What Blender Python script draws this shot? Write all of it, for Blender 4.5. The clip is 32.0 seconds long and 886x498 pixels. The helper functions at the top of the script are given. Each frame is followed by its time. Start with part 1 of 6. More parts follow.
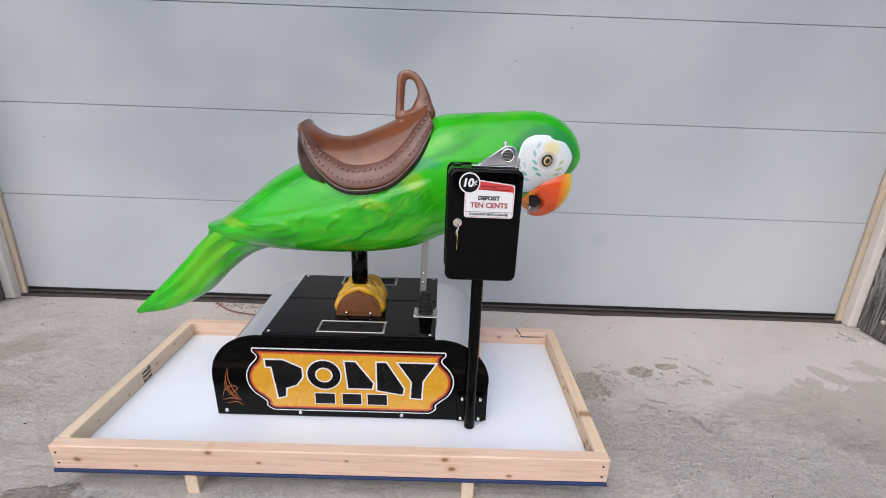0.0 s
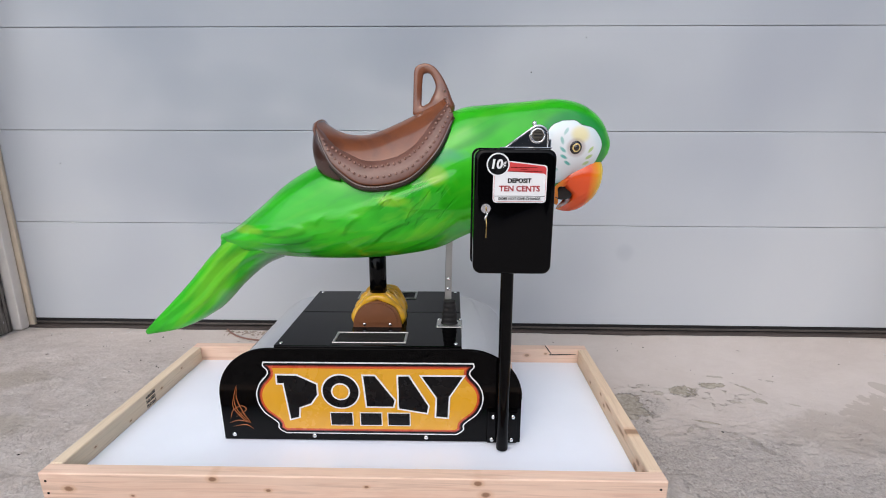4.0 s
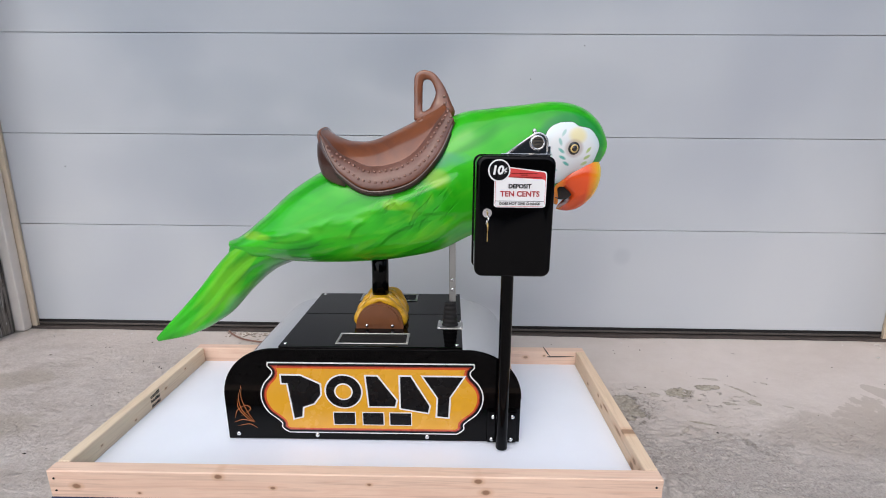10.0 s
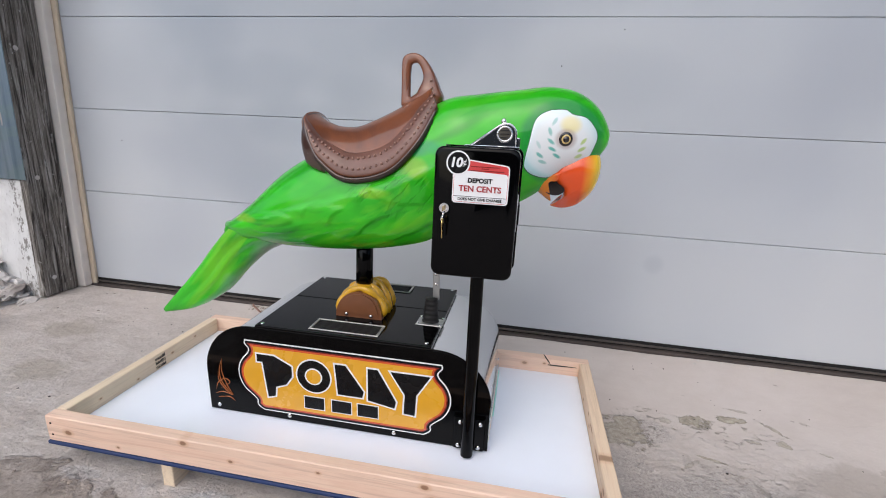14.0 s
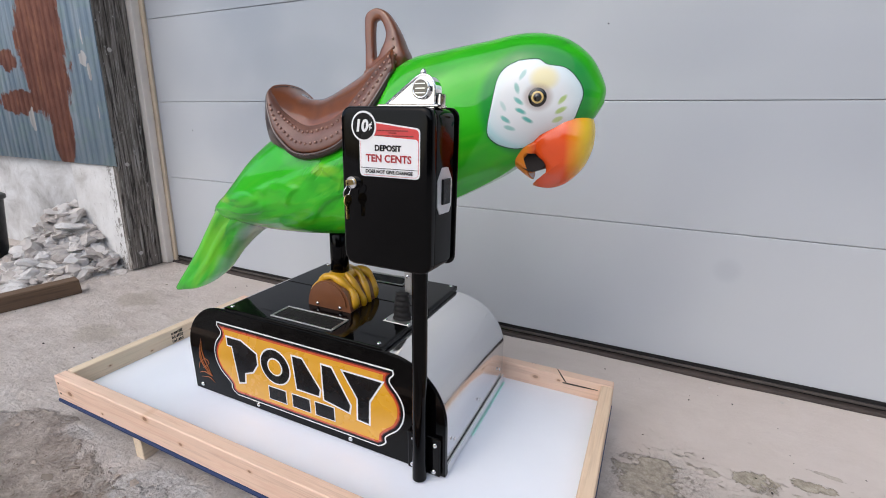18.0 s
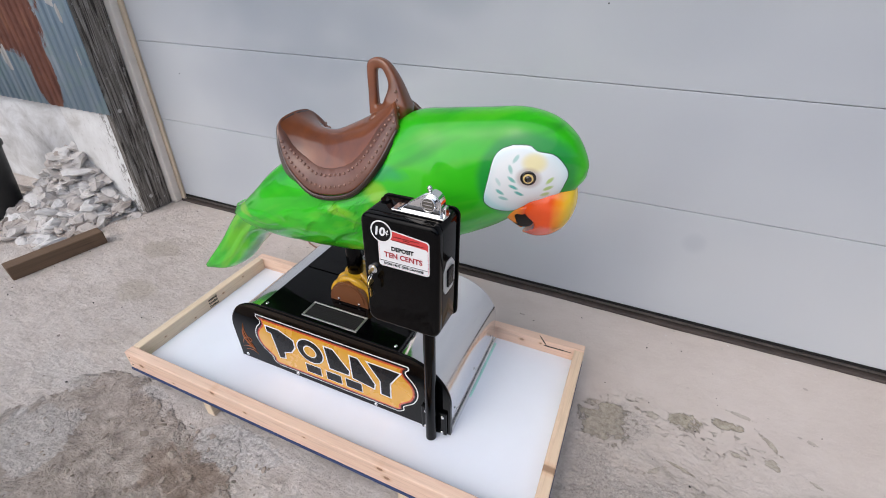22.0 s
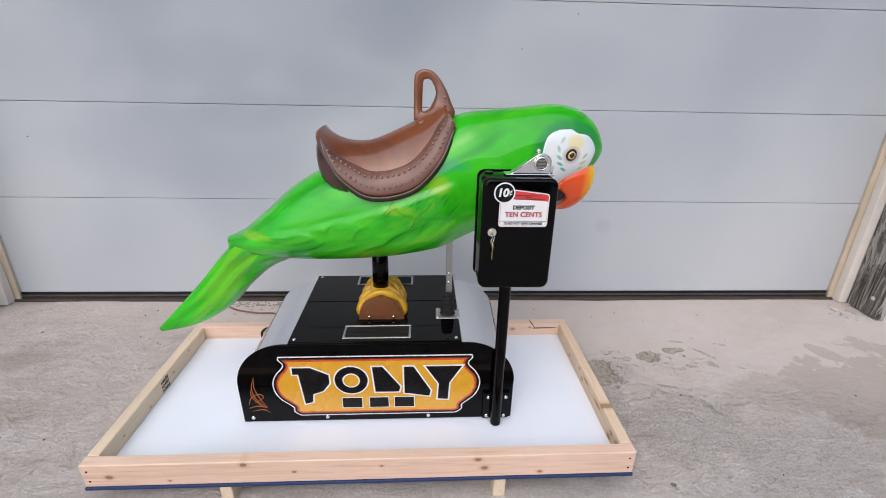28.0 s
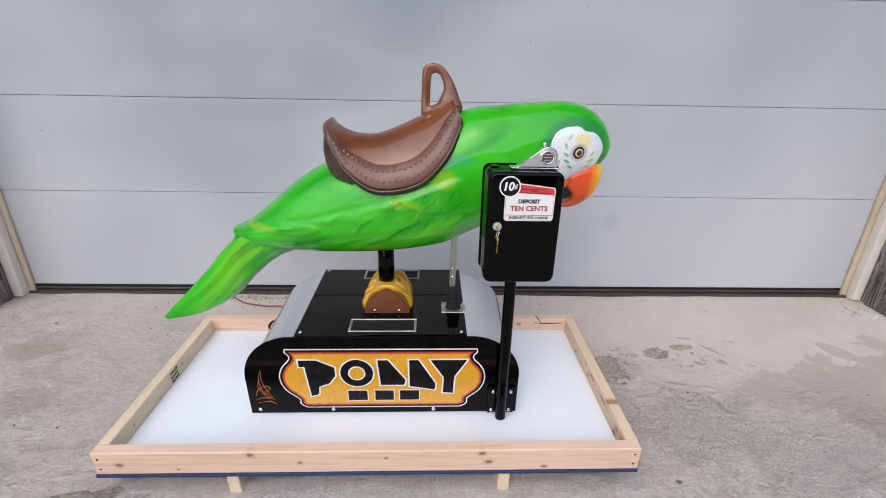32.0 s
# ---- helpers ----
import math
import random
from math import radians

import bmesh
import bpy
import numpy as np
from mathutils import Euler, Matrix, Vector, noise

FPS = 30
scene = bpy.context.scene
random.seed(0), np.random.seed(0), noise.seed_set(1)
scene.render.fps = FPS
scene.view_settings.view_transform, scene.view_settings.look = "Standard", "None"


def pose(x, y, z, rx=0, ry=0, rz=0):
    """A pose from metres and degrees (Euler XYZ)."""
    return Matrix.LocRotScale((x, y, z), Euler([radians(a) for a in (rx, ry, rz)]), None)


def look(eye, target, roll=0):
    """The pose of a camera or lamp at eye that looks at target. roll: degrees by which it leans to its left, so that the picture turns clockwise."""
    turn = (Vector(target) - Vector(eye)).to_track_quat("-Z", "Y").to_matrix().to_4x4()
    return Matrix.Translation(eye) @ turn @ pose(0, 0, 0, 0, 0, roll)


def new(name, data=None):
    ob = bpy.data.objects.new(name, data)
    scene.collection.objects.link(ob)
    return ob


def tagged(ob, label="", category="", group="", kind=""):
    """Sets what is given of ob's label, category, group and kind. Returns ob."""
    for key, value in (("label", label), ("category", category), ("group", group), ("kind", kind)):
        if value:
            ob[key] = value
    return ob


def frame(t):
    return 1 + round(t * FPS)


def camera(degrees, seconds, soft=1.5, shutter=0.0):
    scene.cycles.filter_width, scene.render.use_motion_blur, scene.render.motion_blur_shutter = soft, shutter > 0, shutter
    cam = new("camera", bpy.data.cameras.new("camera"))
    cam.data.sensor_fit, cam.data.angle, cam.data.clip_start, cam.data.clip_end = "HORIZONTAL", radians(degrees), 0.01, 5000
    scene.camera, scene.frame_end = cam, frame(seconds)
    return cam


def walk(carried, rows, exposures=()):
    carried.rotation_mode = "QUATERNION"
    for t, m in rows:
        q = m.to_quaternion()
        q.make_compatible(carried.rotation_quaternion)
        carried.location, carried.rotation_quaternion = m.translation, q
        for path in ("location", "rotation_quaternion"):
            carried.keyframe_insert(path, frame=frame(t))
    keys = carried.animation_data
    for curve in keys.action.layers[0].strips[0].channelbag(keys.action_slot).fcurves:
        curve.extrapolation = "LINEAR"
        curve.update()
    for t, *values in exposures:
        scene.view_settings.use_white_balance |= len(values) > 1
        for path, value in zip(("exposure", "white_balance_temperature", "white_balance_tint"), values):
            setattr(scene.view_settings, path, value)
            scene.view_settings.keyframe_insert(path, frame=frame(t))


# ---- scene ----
cam = camera(90.0, 32.0, 1.0)
PATH = [
    (0, (0.029, -0.05, 1.137), (0.04, 1.85, 0.511), 2.1),
    (0.5, (0.002, -0.015, 1.03), (-0.006, 1.914, 0.502), 1.5),
    (1, (-0.013, 0.007, 1.0), (-0.037, 1.956, 0.548), 0.7),
    (1.5, (-0.005, 0.007, 0.991), (-0.04, 1.961, 0.564), 0.2),
    (2, (-0.001, 0.008, 0.986), (-0.044, 1.962, 0.562), -0.0),
    (2.5, (-0.001, 0.006, 0.984), (-0.048, 1.959, 0.556), -0.1),
    (3, (-0.008, 0.005, 0.979), (-0.056, 1.958, 0.551), -0.0),
    (3.5, (-0.008, 0.01, 0.979), (-0.054, 1.961, 0.543), 0.1),
    (5.5, (-0.012, 0.0, 0.978), (-0.055, 1.951, 0.536), 0.4),
    (6, (-0.013, -0.002, 0.978), (-0.056, 1.948, 0.535), 0.4),
    (6.5, (-0.01, -0.002, 0.979), (-0.053, 1.948, 0.538), 0.4),
    (7, (-0.01, -0.005, 0.979), (-0.052, 1.945, 0.536), 0.4),
    (7.5, (-0.01, -0.006, 0.983), (-0.05, 1.945, 0.543), 0.4),
    (8, (-0.012, -0.006, 0.984), (-0.05, 1.945, 0.546), 0.4),
    (8.5, (-0.01, -0.009, 0.983), (-0.048, 1.943, 0.547), 0.3),
    (9, (-0.015, -0.013, 0.983), (-0.05, 1.939, 0.551), 0.4),
    (9.5, (-0.015, -0.015, 0.983), (-0.052, 1.937, 0.553), 0.4),
    (10, (-0.019, -0.023, 0.985), (-0.054, 1.932, 0.561), 0.5),
    (10.5, (-0.021, -0.023, 0.987), (-0.058, 1.932, 0.564), 0.5),
    (11, (-0.02, -0.026, 0.987), (-0.058, 1.93, 0.57), 0.5),
    (11.5, (-0.022, -0.026, 0.987), (-0.061, 1.93, 0.574), 0.6),
    (12, (-0.025, -0.029, 0.985), (-0.063, 1.929, 0.575), 0.6),
    (12.5, (-0.025, -0.029, 0.987), (-0.062, 1.928, 0.577), 0.7),
    (13, (-0.023, -0.023, 0.99), (-0.062, 1.934, 0.578), 0.9),
    (13.5, (0.045, 0.003, 0.983), (-0.045, 1.954, 0.555), 1.0),
    (14, (0.253, 0.071, 0.994), (-0.087, 1.982, 0.514), 2.8),
    (14.5, (0.359, 0.148, 1.035), (-0.137, 2.008, 0.492), 2.9),
    (16.5, (0.613, 0.366, 0.943), (-0.203, 2.091, 0.344), 2.9),
    (17, (0.599, 0.376, 0.94), (-0.22, 2.105, 0.354), 2.4),
    (17.5, (0.6, 0.376, 0.941), (-0.221, 2.117, 0.396), 1.8),
    (18, (0.594, 0.38, 0.941), (-0.22, 2.132, 0.422), 1.5),
    (18.5, (0.595, 0.387, 0.939), (-0.216, 2.145, 0.438), 1.4),
    (19, (0.593, 0.395, 0.948), (-0.213, 2.159, 0.459), 1.0),
    (19.5, (0.594, 0.394, 0.945), (-0.213, 2.161, 0.47), 1.3),
    (20, (0.587, 0.407, 1.105), (-0.193, 2.122, 0.434), 1.4),
    (20.5, (0.595, 0.382, 1.228), (-0.151, 2.02, 0.355), 1.7),
    (21, (0.589, 0.373, 1.342), (-0.133, 1.978, 0.392), 1.7),
    (21.5, (0.571, 0.373, 1.404), (-0.134, 1.946, 0.389), 1.5),
    (22, (0.568, 0.36, 1.43), (-0.117, 1.915, 0.375), 0.7),
    (22.5, (0.574, 0.356, 1.422), (-0.1, 1.906, 0.353), 0.4),
    (23, (0.484, 0.303, 1.409), (-0.108, 1.884, 0.337), -0.3),
    (23.5, (0.28, 0.24, 1.432), (-0.137, 1.875, 0.36), -2.9),
    (24, (0.148, 0.179, 1.434), (-0.096, 1.852, 0.365), 0.1),
    (24.5, (-0.018, 0.132, 1.411), (-0.094, 1.873, 0.43), 1.4),
    (25, (-0.151, 0.072, 1.366), (-0.166, 1.893, 0.537), 1.0),
    (25.5, (-0.154, 0.039, 1.341), (-0.122, 1.873, 0.544), 1.3),
    (27.5, (-0.127, -0.006, 1.225), (-0.033, 1.856, 0.5), 1.4),
    (28, (-0.112, -0.01, 1.221), (-0.018, 1.849, 0.49), 1.2),
    (28.5, (-0.101, -0.014, 1.219), (-0.013, 1.844, 0.483), 1.0),
    (29, (-0.104, -0.02, 1.215), (-0.018, 1.838, 0.481), 1.0),
    (29.5, (-0.1, -0.013, 1.22), (-0.024, 1.84, 0.472), 1.0),
    (30, (-0.099, -0.01, 1.22), (-0.032, 1.843, 0.472), 1.2),
    (30.5, (-0.101, -0.012, 1.222), (-0.039, 1.841, 0.471), 1.3),
    (31, (-0.1, -0.012, 1.219), (-0.046, 1.841, 0.468), 1.2),
    (31.5, (-0.099, -0.008, 1.218), (-0.047, 1.844, 0.464), 1.1),
    (32, (-0.102, -0.011, 1.216), (-0.047, 1.842, 0.466), 1.1),
]
walk(cam, [(t, look(eye, target, roll)) for t, eye, target, roll in PATH])

import functools

from mathutils.bvhtree import BVHTree

# ---- light ----
world = bpy.data.worlds.new("overcast_sky")
scene.world = world
world.use_nodes = True
_nt = world.node_tree
_sky = _nt.nodes.new("ShaderNodeTexSky")
_sky.sky_type = "NISHITA"
_sky.sun_disc = False
_sky.sun_elevation = radians(50)
_sky.sun_rotation = radians(200)
_sky.air_density, _sky.dust_density, _sky.ozone_density = 1.0, 3.0, 1.5
_bg = _nt.nodes["Background"]
_nt.links.new(_sky.outputs["Color"], _bg.inputs["Color"])
_bg.inputs["Strength"].default_value = 0.12
_sun = bpy.data.lights.new("sun", "SUN")
_sun.energy, _sun.angle, _sun.color = 1.0, radians(100), (0.95, 0.985, 1.0)
sun = new("sun", _sun)
sun.matrix_world = look((-1, -4, 6), (0, 1.5, 0))
scene.view_settings.exposure = 0.52


# ---- materials ----
def node(nt, kind, **values):
    n = nt.nodes.new(kind)
    for key, v in values.items():
        n.inputs[key.replace("_", " ")].default_value = v
    return n


def material(name, rough=0.5, metal=0.0):
    m = bpy.data.materials.new(name)
    m.use_nodes = True
    b = m.node_tree.nodes["Principled BSDF"]
    b.inputs["Roughness"].default_value, b.inputs["Metallic"].default_value = rough, metal
    return m, m.node_tree, b


def coords(nt, scale=(1, 1, 1), kind="Object"):
    tc = nt.nodes.new("ShaderNodeTexCoord")
    mp = nt.nodes.new("ShaderNodeMapping")
    mp.inputs["Scale"].default_value = scale
    nt.links.new(tc.outputs[kind], mp.inputs["Vector"])
    return mp.outputs["Vector"]


def noise_tex(nt, vec, scale, detail=4.0, rough=0.55, distort=0.0):
    n = node(nt, "ShaderNodeTexNoise", Scale=scale, Detail=detail, Roughness=rough, Distortion=distort)
    nt.links.new(vec, n.inputs["Vector"])
    return n.outputs["Fac"]


def ramp(nt, fac, stops, mode="LINEAR"):
    r = nt.nodes.new("ShaderNodeValToRGB")
    r.color_ramp.interpolation = mode
    els = r.color_ramp.elements
    while len(els) < len(stops):
        els.new(0.5)
    for e, (p, c) in zip(els, stops):
        e.position = p
        e.color = (*c, 1) if len(c) == 3 else c
    nt.links.new(fac, r.inputs["Fac"])
    return r.outputs["Color"]


def mix(nt, fac, a, b, mode="MIX"):
    n = nt.nodes.new("ShaderNodeMix")
    n.data_type, n.blend_type = "RGBA", mode
    for sock, v in ((n.inputs[0], fac), (n.inputs[6], a), (n.inputs[7], b)):
        if isinstance(v, (int, float)):
            sock.default_value = v
        elif isinstance(v, tuple):
            sock.default_value = (*v, 1)
        else:
            nt.links.new(v, sock)
    return n.outputs[2]


def maths(nt, op, a, b=0.0, clamp=False):
    n = nt.nodes.new("ShaderNodeMath")
    n.operation, n.use_clamp = op, clamp
    if op == "SMOOTH_MIN":
        n.inputs[2].default_value = 0.4
    for sock, v in zip(n.inputs, (a, b)):
        if isinstance(v, (int, float)):
            sock.default_value = v
        else:
            nt.links.new(v, sock)
    return n.outputs[0]


def bump(nt, b, height, strength=0.3, distance=0.01):
    n = node(nt, "ShaderNodeBump", Strength=strength, Distance=distance)
    nt.links.new(height, n.inputs["Height"])
    nt.links.new(n.outputs["Normal"], b.inputs["Normal"])


def plain(name, color, rough=0.5, metal=0.0, spread=0.12, scale=30.0, relief=0.05, coat=0.0):
    """A surface of one colour with slight mottling and fine relief."""
    m, nt, b = material(name, rough, metal)
    v = coords(nt)
    f1 = noise_tex(nt, v, scale, 5)
    f2 = noise_tex(nt, v, scale * 0.13, 3)
    lo = tuple(c * (1 - spread) for c in color)
    hi = tuple(min(1, c * (1 + spread)) for c in color)
    c = mix(nt, f2, lo, hi)
    c = mix(nt, 0.4, c, ramp(nt, f1, [(0.35, lo), (0.65, hi)]))
    nt.links.new(c, b.inputs["Base Color"])
    r = ramp(nt, f1, [(0.3, (max(0, rough - 0.06),) * 3), (0.7, (min(1, rough + 0.08),) * 3)])
    nt.links.new(r, b.inputs["Roughness"])
    if coat:
        b.inputs["Coat Weight"].default_value, b.inputs["Coat Roughness"].default_value = coat, 0.04
    bump(nt, b, f1, relief, 0.002)
    return m


def patch(nt, sep, v, cx, cy, rx, ry, freq=5.0, amount=1.6, soft=0.12, turn=0.0):
    """A stain of its own shape on the yard: an oval with a ragged edge."""
    dx, dy = maths(nt, "SUBTRACT", sep.outputs["X"], cx), maths(nt, "SUBTRACT", sep.outputs["Y"], cy)
    if turn:
        ct, st = math.cos(radians(turn)), math.sin(radians(turn))
        dx, dy = maths(nt, "ADD", maths(nt, "MULTIPLY", dx, ct), maths(nt, "MULTIPLY", dy, st)), maths(nt, "SUBTRACT", maths(nt, "MULTIPLY", dy, ct), maths(nt, "MULTIPLY", dx, st))
    dx, dy = maths(nt, "DIVIDE", dx, rx), maths(nt, "DIVIDE", dy, ry)
    r2 = maths(nt, "ADD", maths(nt, "MULTIPLY", dx, dx), maths(nt, "MULTIPLY", dy, dy))
    n = noise_tex(nt, v, freq, 8, 0.68, 0.4)
    f = maths(nt, "ADD", maths(nt, "SUBTRACT", 1.0, r2), maths(nt, "MULTIPLY", maths(nt, "SUBTRACT", n, 0.5), amount * 2))
    return ramp(nt, f, [(0.2, (0, 0, 0)), (0.2 + soft, (1, 1, 1))])


def concrete_mat():
    """An old slab: smooth pale skin by the door, flaked and gritty further out, mud before the pallet."""
    m, nt, b = material("worn_concrete", 0.85)
    v = coords(nt)
    sep = nt.nodes.new("ShaderNodeSeparateXYZ")
    nt.links.new(v, sep.inputs[0])
    x, y = sep.outputs["X"], sep.outputs["Y"]
    big = noise_tex(nt, v, 1.1, 6, 0.6, 0.6)
    mid = noise_tex(nt, v, 7.0, 10, 0.72, 0.5)
    fine = noise_tex(nt, v, 85.0, 6, 0.78)
    # how worn: little by the door on the open side, fully out in the yard
    lean = maths(nt, "MULTIPLY", maths(nt, "SUBTRACT", maths(nt, "MULTIPLY", x, 0.16), 0.05), 1.0)
    w = maths(nt, "ADD", maths(nt, "MULTIPLY", y, -0.75), maths(nt, "ADD", 1.42, maths(nt, "SUBTRACT", maths(nt, "MULTIPLY", big, 0.6), lean)))
    worn = ramp(nt, w, [(0.28, (0.12, 0.12, 0.12)), (0.62, (1, 1, 1))])
    c = ramp(nt, big, [(0.3, (0.515, 0.455, 0.415)), (0.5, (0.595, 0.54, 0.50)), (0.7, (0.655, 0.605, 0.575))])
    tone = ramp(nt, mid, [(0.3, (0.36, 0.305, 0.265)), (0.45, (0.54, 0.48, 0.44)), (0.55, (0.64, 0.59, 0.555)), (0.70, (0.76, 0.73, 0.705))])
    c = mix(nt, maths(nt, "MULTIPLY", worn, 0.52), c, tone)
    # broad blotches where water has stood and dried
    blotch = noise_tex(nt, coords(nt, (1, 1.5, 1)), 3.1, 7, 0.66, 0.9)
    c = mix(nt, worn, c, mix(nt, 1.0, c, ramp(nt, blotch, [(0.34, (0.80, 0.76, 0.72)), (0.47, (1.0, 0.98, 0.965)), (0.62, (1.12, 1.09, 1.07))]), "MULTIPLY"))
    # trowel and broom marks, drawn out sideways
    sweep = noise_tex(nt, coords(nt, (5, 16, 1)), 1.6, 9, 0.72, 1.0)
    c = mix(nt, maths(nt, "MULTIPLY", worn, 0.30), c, ramp(nt, sweep, [(0.36, (0.37, 0.325, 0.285)), (0.5, (0.61, 0.56, 0.52)), (0.64, (0.74, 0.71, 0.685))]))
    # flakes: the skin has come off in thin terraces
    flake = noise_tex(nt, coords(nt, (1, 1.5, 1)), 5.2, 13, 0.70, 0.35)
    step = ramp(nt, flake, [(0.42, (0, 0, 0)), (0.432, (0.4, 0.4, 0.4)), (0.50, (0.42, 0.42, 0.42)), (0.51, (0.7, 0.7, 0.7)), (0.575, (0.72, 0.72, 0.72)), (0.585, (1, 1, 1))])
    c = mix(nt, maths(nt, "MULTIPLY", worn, 0.30), c, mix(nt, step, (0.44, 0.39, 0.345), (0.71, 0.675, 0.645)))
    # grit
    grain = ramp(nt, fine, [(0.34, (0.26, 0.225, 0.20)), (0.5, (0.56, 0.52, 0.49)), (0.66, (0.80, 0.78, 0.76))])
    c = mix(nt, maths(nt, "MULTIPLY", worn, 0.24), c, grain)
    # dark pits and pale chips, each with its own edge
    vor = nt.nodes.new("ShaderNodeTexVoronoi")
    vor.inputs["Scale"].default_value = 16.0
    nt.links.new(coords(nt, (1, 1.6, 1)), vor.inputs["Vector"])
    ragged = maths(nt, "ADD", vor.outputs["Distance"], maths(nt, "MULTIPLY", maths(nt, "SUBTRACT", noise_tex(nt, v, 60.0, 3, 0.6), 0.5), 0.22))
    pick = nt.nodes.new("ShaderNodeSeparateColor")
    nt.links.new(vor.outputs["Color"], pick.inputs[0])
    hole = maths(nt, "MULTIPLY", ramp(nt, maths(nt, "SUBTRACT", ragged, maths(nt, "MULTIPLY", pick.outputs[2], 0.12)), [(0.02, (1, 1, 1)), (0.08, (0, 0, 0))]), ramp(nt, pick.outputs[0], [(0.91, (0, 0, 0)), (0.93, (1, 1, 1))]))
    hole = maths(nt, "MULTIPLY", hole, ramp(nt, worn, [(0.1, (0.35, 0.35, 0.35)), (0.6, (0.9, 0.9, 0.9))]))
    c = mix(nt, hole, c, (0.17, 0.14, 0.115))
    chips = maths(nt, "MULTIPLY", maths(nt, "MULTIPLY", ramp(nt, ragged, [(0.12, (1, 1, 1)), (0.19, (0, 0, 0))]), ramp(nt, pick.outputs[1], [(0.74, (0, 0, 0)), (0.76, (1, 1, 1))])), worn)
    c = mix(nt, maths(nt, "MULTIPLY", chips, 0.6), c, (0.72, 0.69, 0.67))
    # cracks and creases
    crease_v = nt.nodes.new("ShaderNodeTexVoronoi")
    crease_v.feature = "DISTANCE_TO_EDGE"
    crease_v.inputs["Scale"].default_value = 5.5
    warp = nt.nodes.new("ShaderNodeTexNoise")
    warp.inputs["Scale"].default_value, warp.inputs["Detail"].default_value = 9.0, 6.0
    nt.links.new(v, warp.inputs["Vector"])
    sway = nt.nodes.new("ShaderNodeVectorMath")
    sway.operation = "MULTIPLY_ADD"
    nt.links.new(warp.outputs["Color"], sway.inputs[0])
    sway.inputs[1].default_value = (0.5, 0.5, 0.5)
    nt.links.new(v, sway.inputs[2])
    nt.links.new(sway.outputs[0], crease_v.inputs["Vector"])
    here = ramp(nt, noise_tex(nt, v, 2.6, 6, 0.65, 0.3), [(0.52, (0, 0, 0)), (0.60, (1, 1, 1))])
    crease = maths(nt, "MULTIPLY", mix(nt, 1.0, ramp(nt, crease_v.outputs["Distance"], [(0.0, (1, 1, 1)), (0.028, (0, 0, 0))]), here, "MULTIPLY"), worn)
    c = mix(nt, maths(nt, "MULTIPLY", crease, 0.22), c, (0.24, 0.20, 0.165))
    # gritty grey field beside the pallet, where the aggregate shows
    bare = None
    for px, py, rx, ry, k in ((0.95, 1.32, 0.36, 0.24, 0.75), (1.45, 1.12, 0.7, 0.30, 0.55), (0.76, 1.66, 0.12, 0.10, 0.7), (0.70, 1.40, 0.10, 0.24, 0.6)):
        f = maths(nt, "MULTIPLY", patch(nt, sep, v, px, py, rx, ry, 4.5, 1.5, 0.35), k)
        bare = f if bare is None else maths(nt, "MAXIMUM", bare, f)
    stones = ramp(nt, noise_tex(nt, v, 120.0, 5, 0.75), [(0.34, (0.22, 0.19, 0.17)), (0.48, (0.45, 0.41, 0.38)), (0.60, (0.53, 0.495, 0.465)), (0.70, (0.76, 0.74, 0.72))])
    c = mix(nt, bare, c, stones)
    # muddy, damp ground before the pallet, brown clods towards its middle
    mud = maths(nt, "MAXIMUM", patch(nt, sep, v, -0.95, 0.72, 0.55, 0.34, 3.4, 1.7, 0.12), patch(nt, sep, v, -0.35, 0.60, 0.75, 0.30, 3.4, 1.7, 0.12))
    clod = noise_tex(nt, v, 17.0, 10, 0.70, 0.4)
    c = mix(nt, maths(nt, "MULTIPLY", mud, 0.72), c, ramp(nt, clod, [(0.36, (0.17, 0.13, 0.10)), (0.46, (0.30, 0.245, 0.20)), (0.54, (0.40, 0.34, 0.29)), (0.64, (0.56, 0.50, 0.45))]))
    rusty = patch(nt, sep, v, -0.60, 0.80, 0.20, 0.13, 6.0, 1.8, 0.3)
    c = mix(nt, maths(nt, "MULTIPLY", rusty, 0.6), c, ramp(nt, clod, [(0.38, (0.15, 0.095, 0.065)), (0.6, (0.36, 0.265, 0.20))]))
    # pale gravelly slab edge and frosty smears
    for px, py, rx, ry, k in ((-0.53, 0.97, 0.20, 0.10, 0.85), (-1.27, 0.68, 0.20, 0.16, 0.6), (-1.50, 0.95, 0.22, 0.10, 0.4), (1.35, 0.98, 0.10, 0.06, 0.8), (-1.02, 1.02, 0.08, 0.03, 0.6)):
        pale = patch(nt, sep, v, px, py, rx, ry, 7.0, 1.5, 0.2)
        c = mix(nt, maths(nt, "MULTIPLY", pale, k), c, ramp(nt, fine, [(0.34, (0.33, 0.30, 0.275)), (0.5, (0.58, 0.555, 0.535)), (0.66, (0.76, 0.74, 0.725))]))
    # an olive stain far out on the tail side
    for px, py, rx, ry in ((-1.95, 1.77, 0.16, 0.10), (-1.72, 1.45, 0.18, 0.10)):
        c = mix(nt, maths(nt, "MULTIPLY", patch(nt, sep, v, px, py, rx, ry, 5.0, 1.6, 0.5), 0.45), c, (0.36, 0.315, 0.245))
    # where the skin chipped off it shows an olive bed
    scar = None
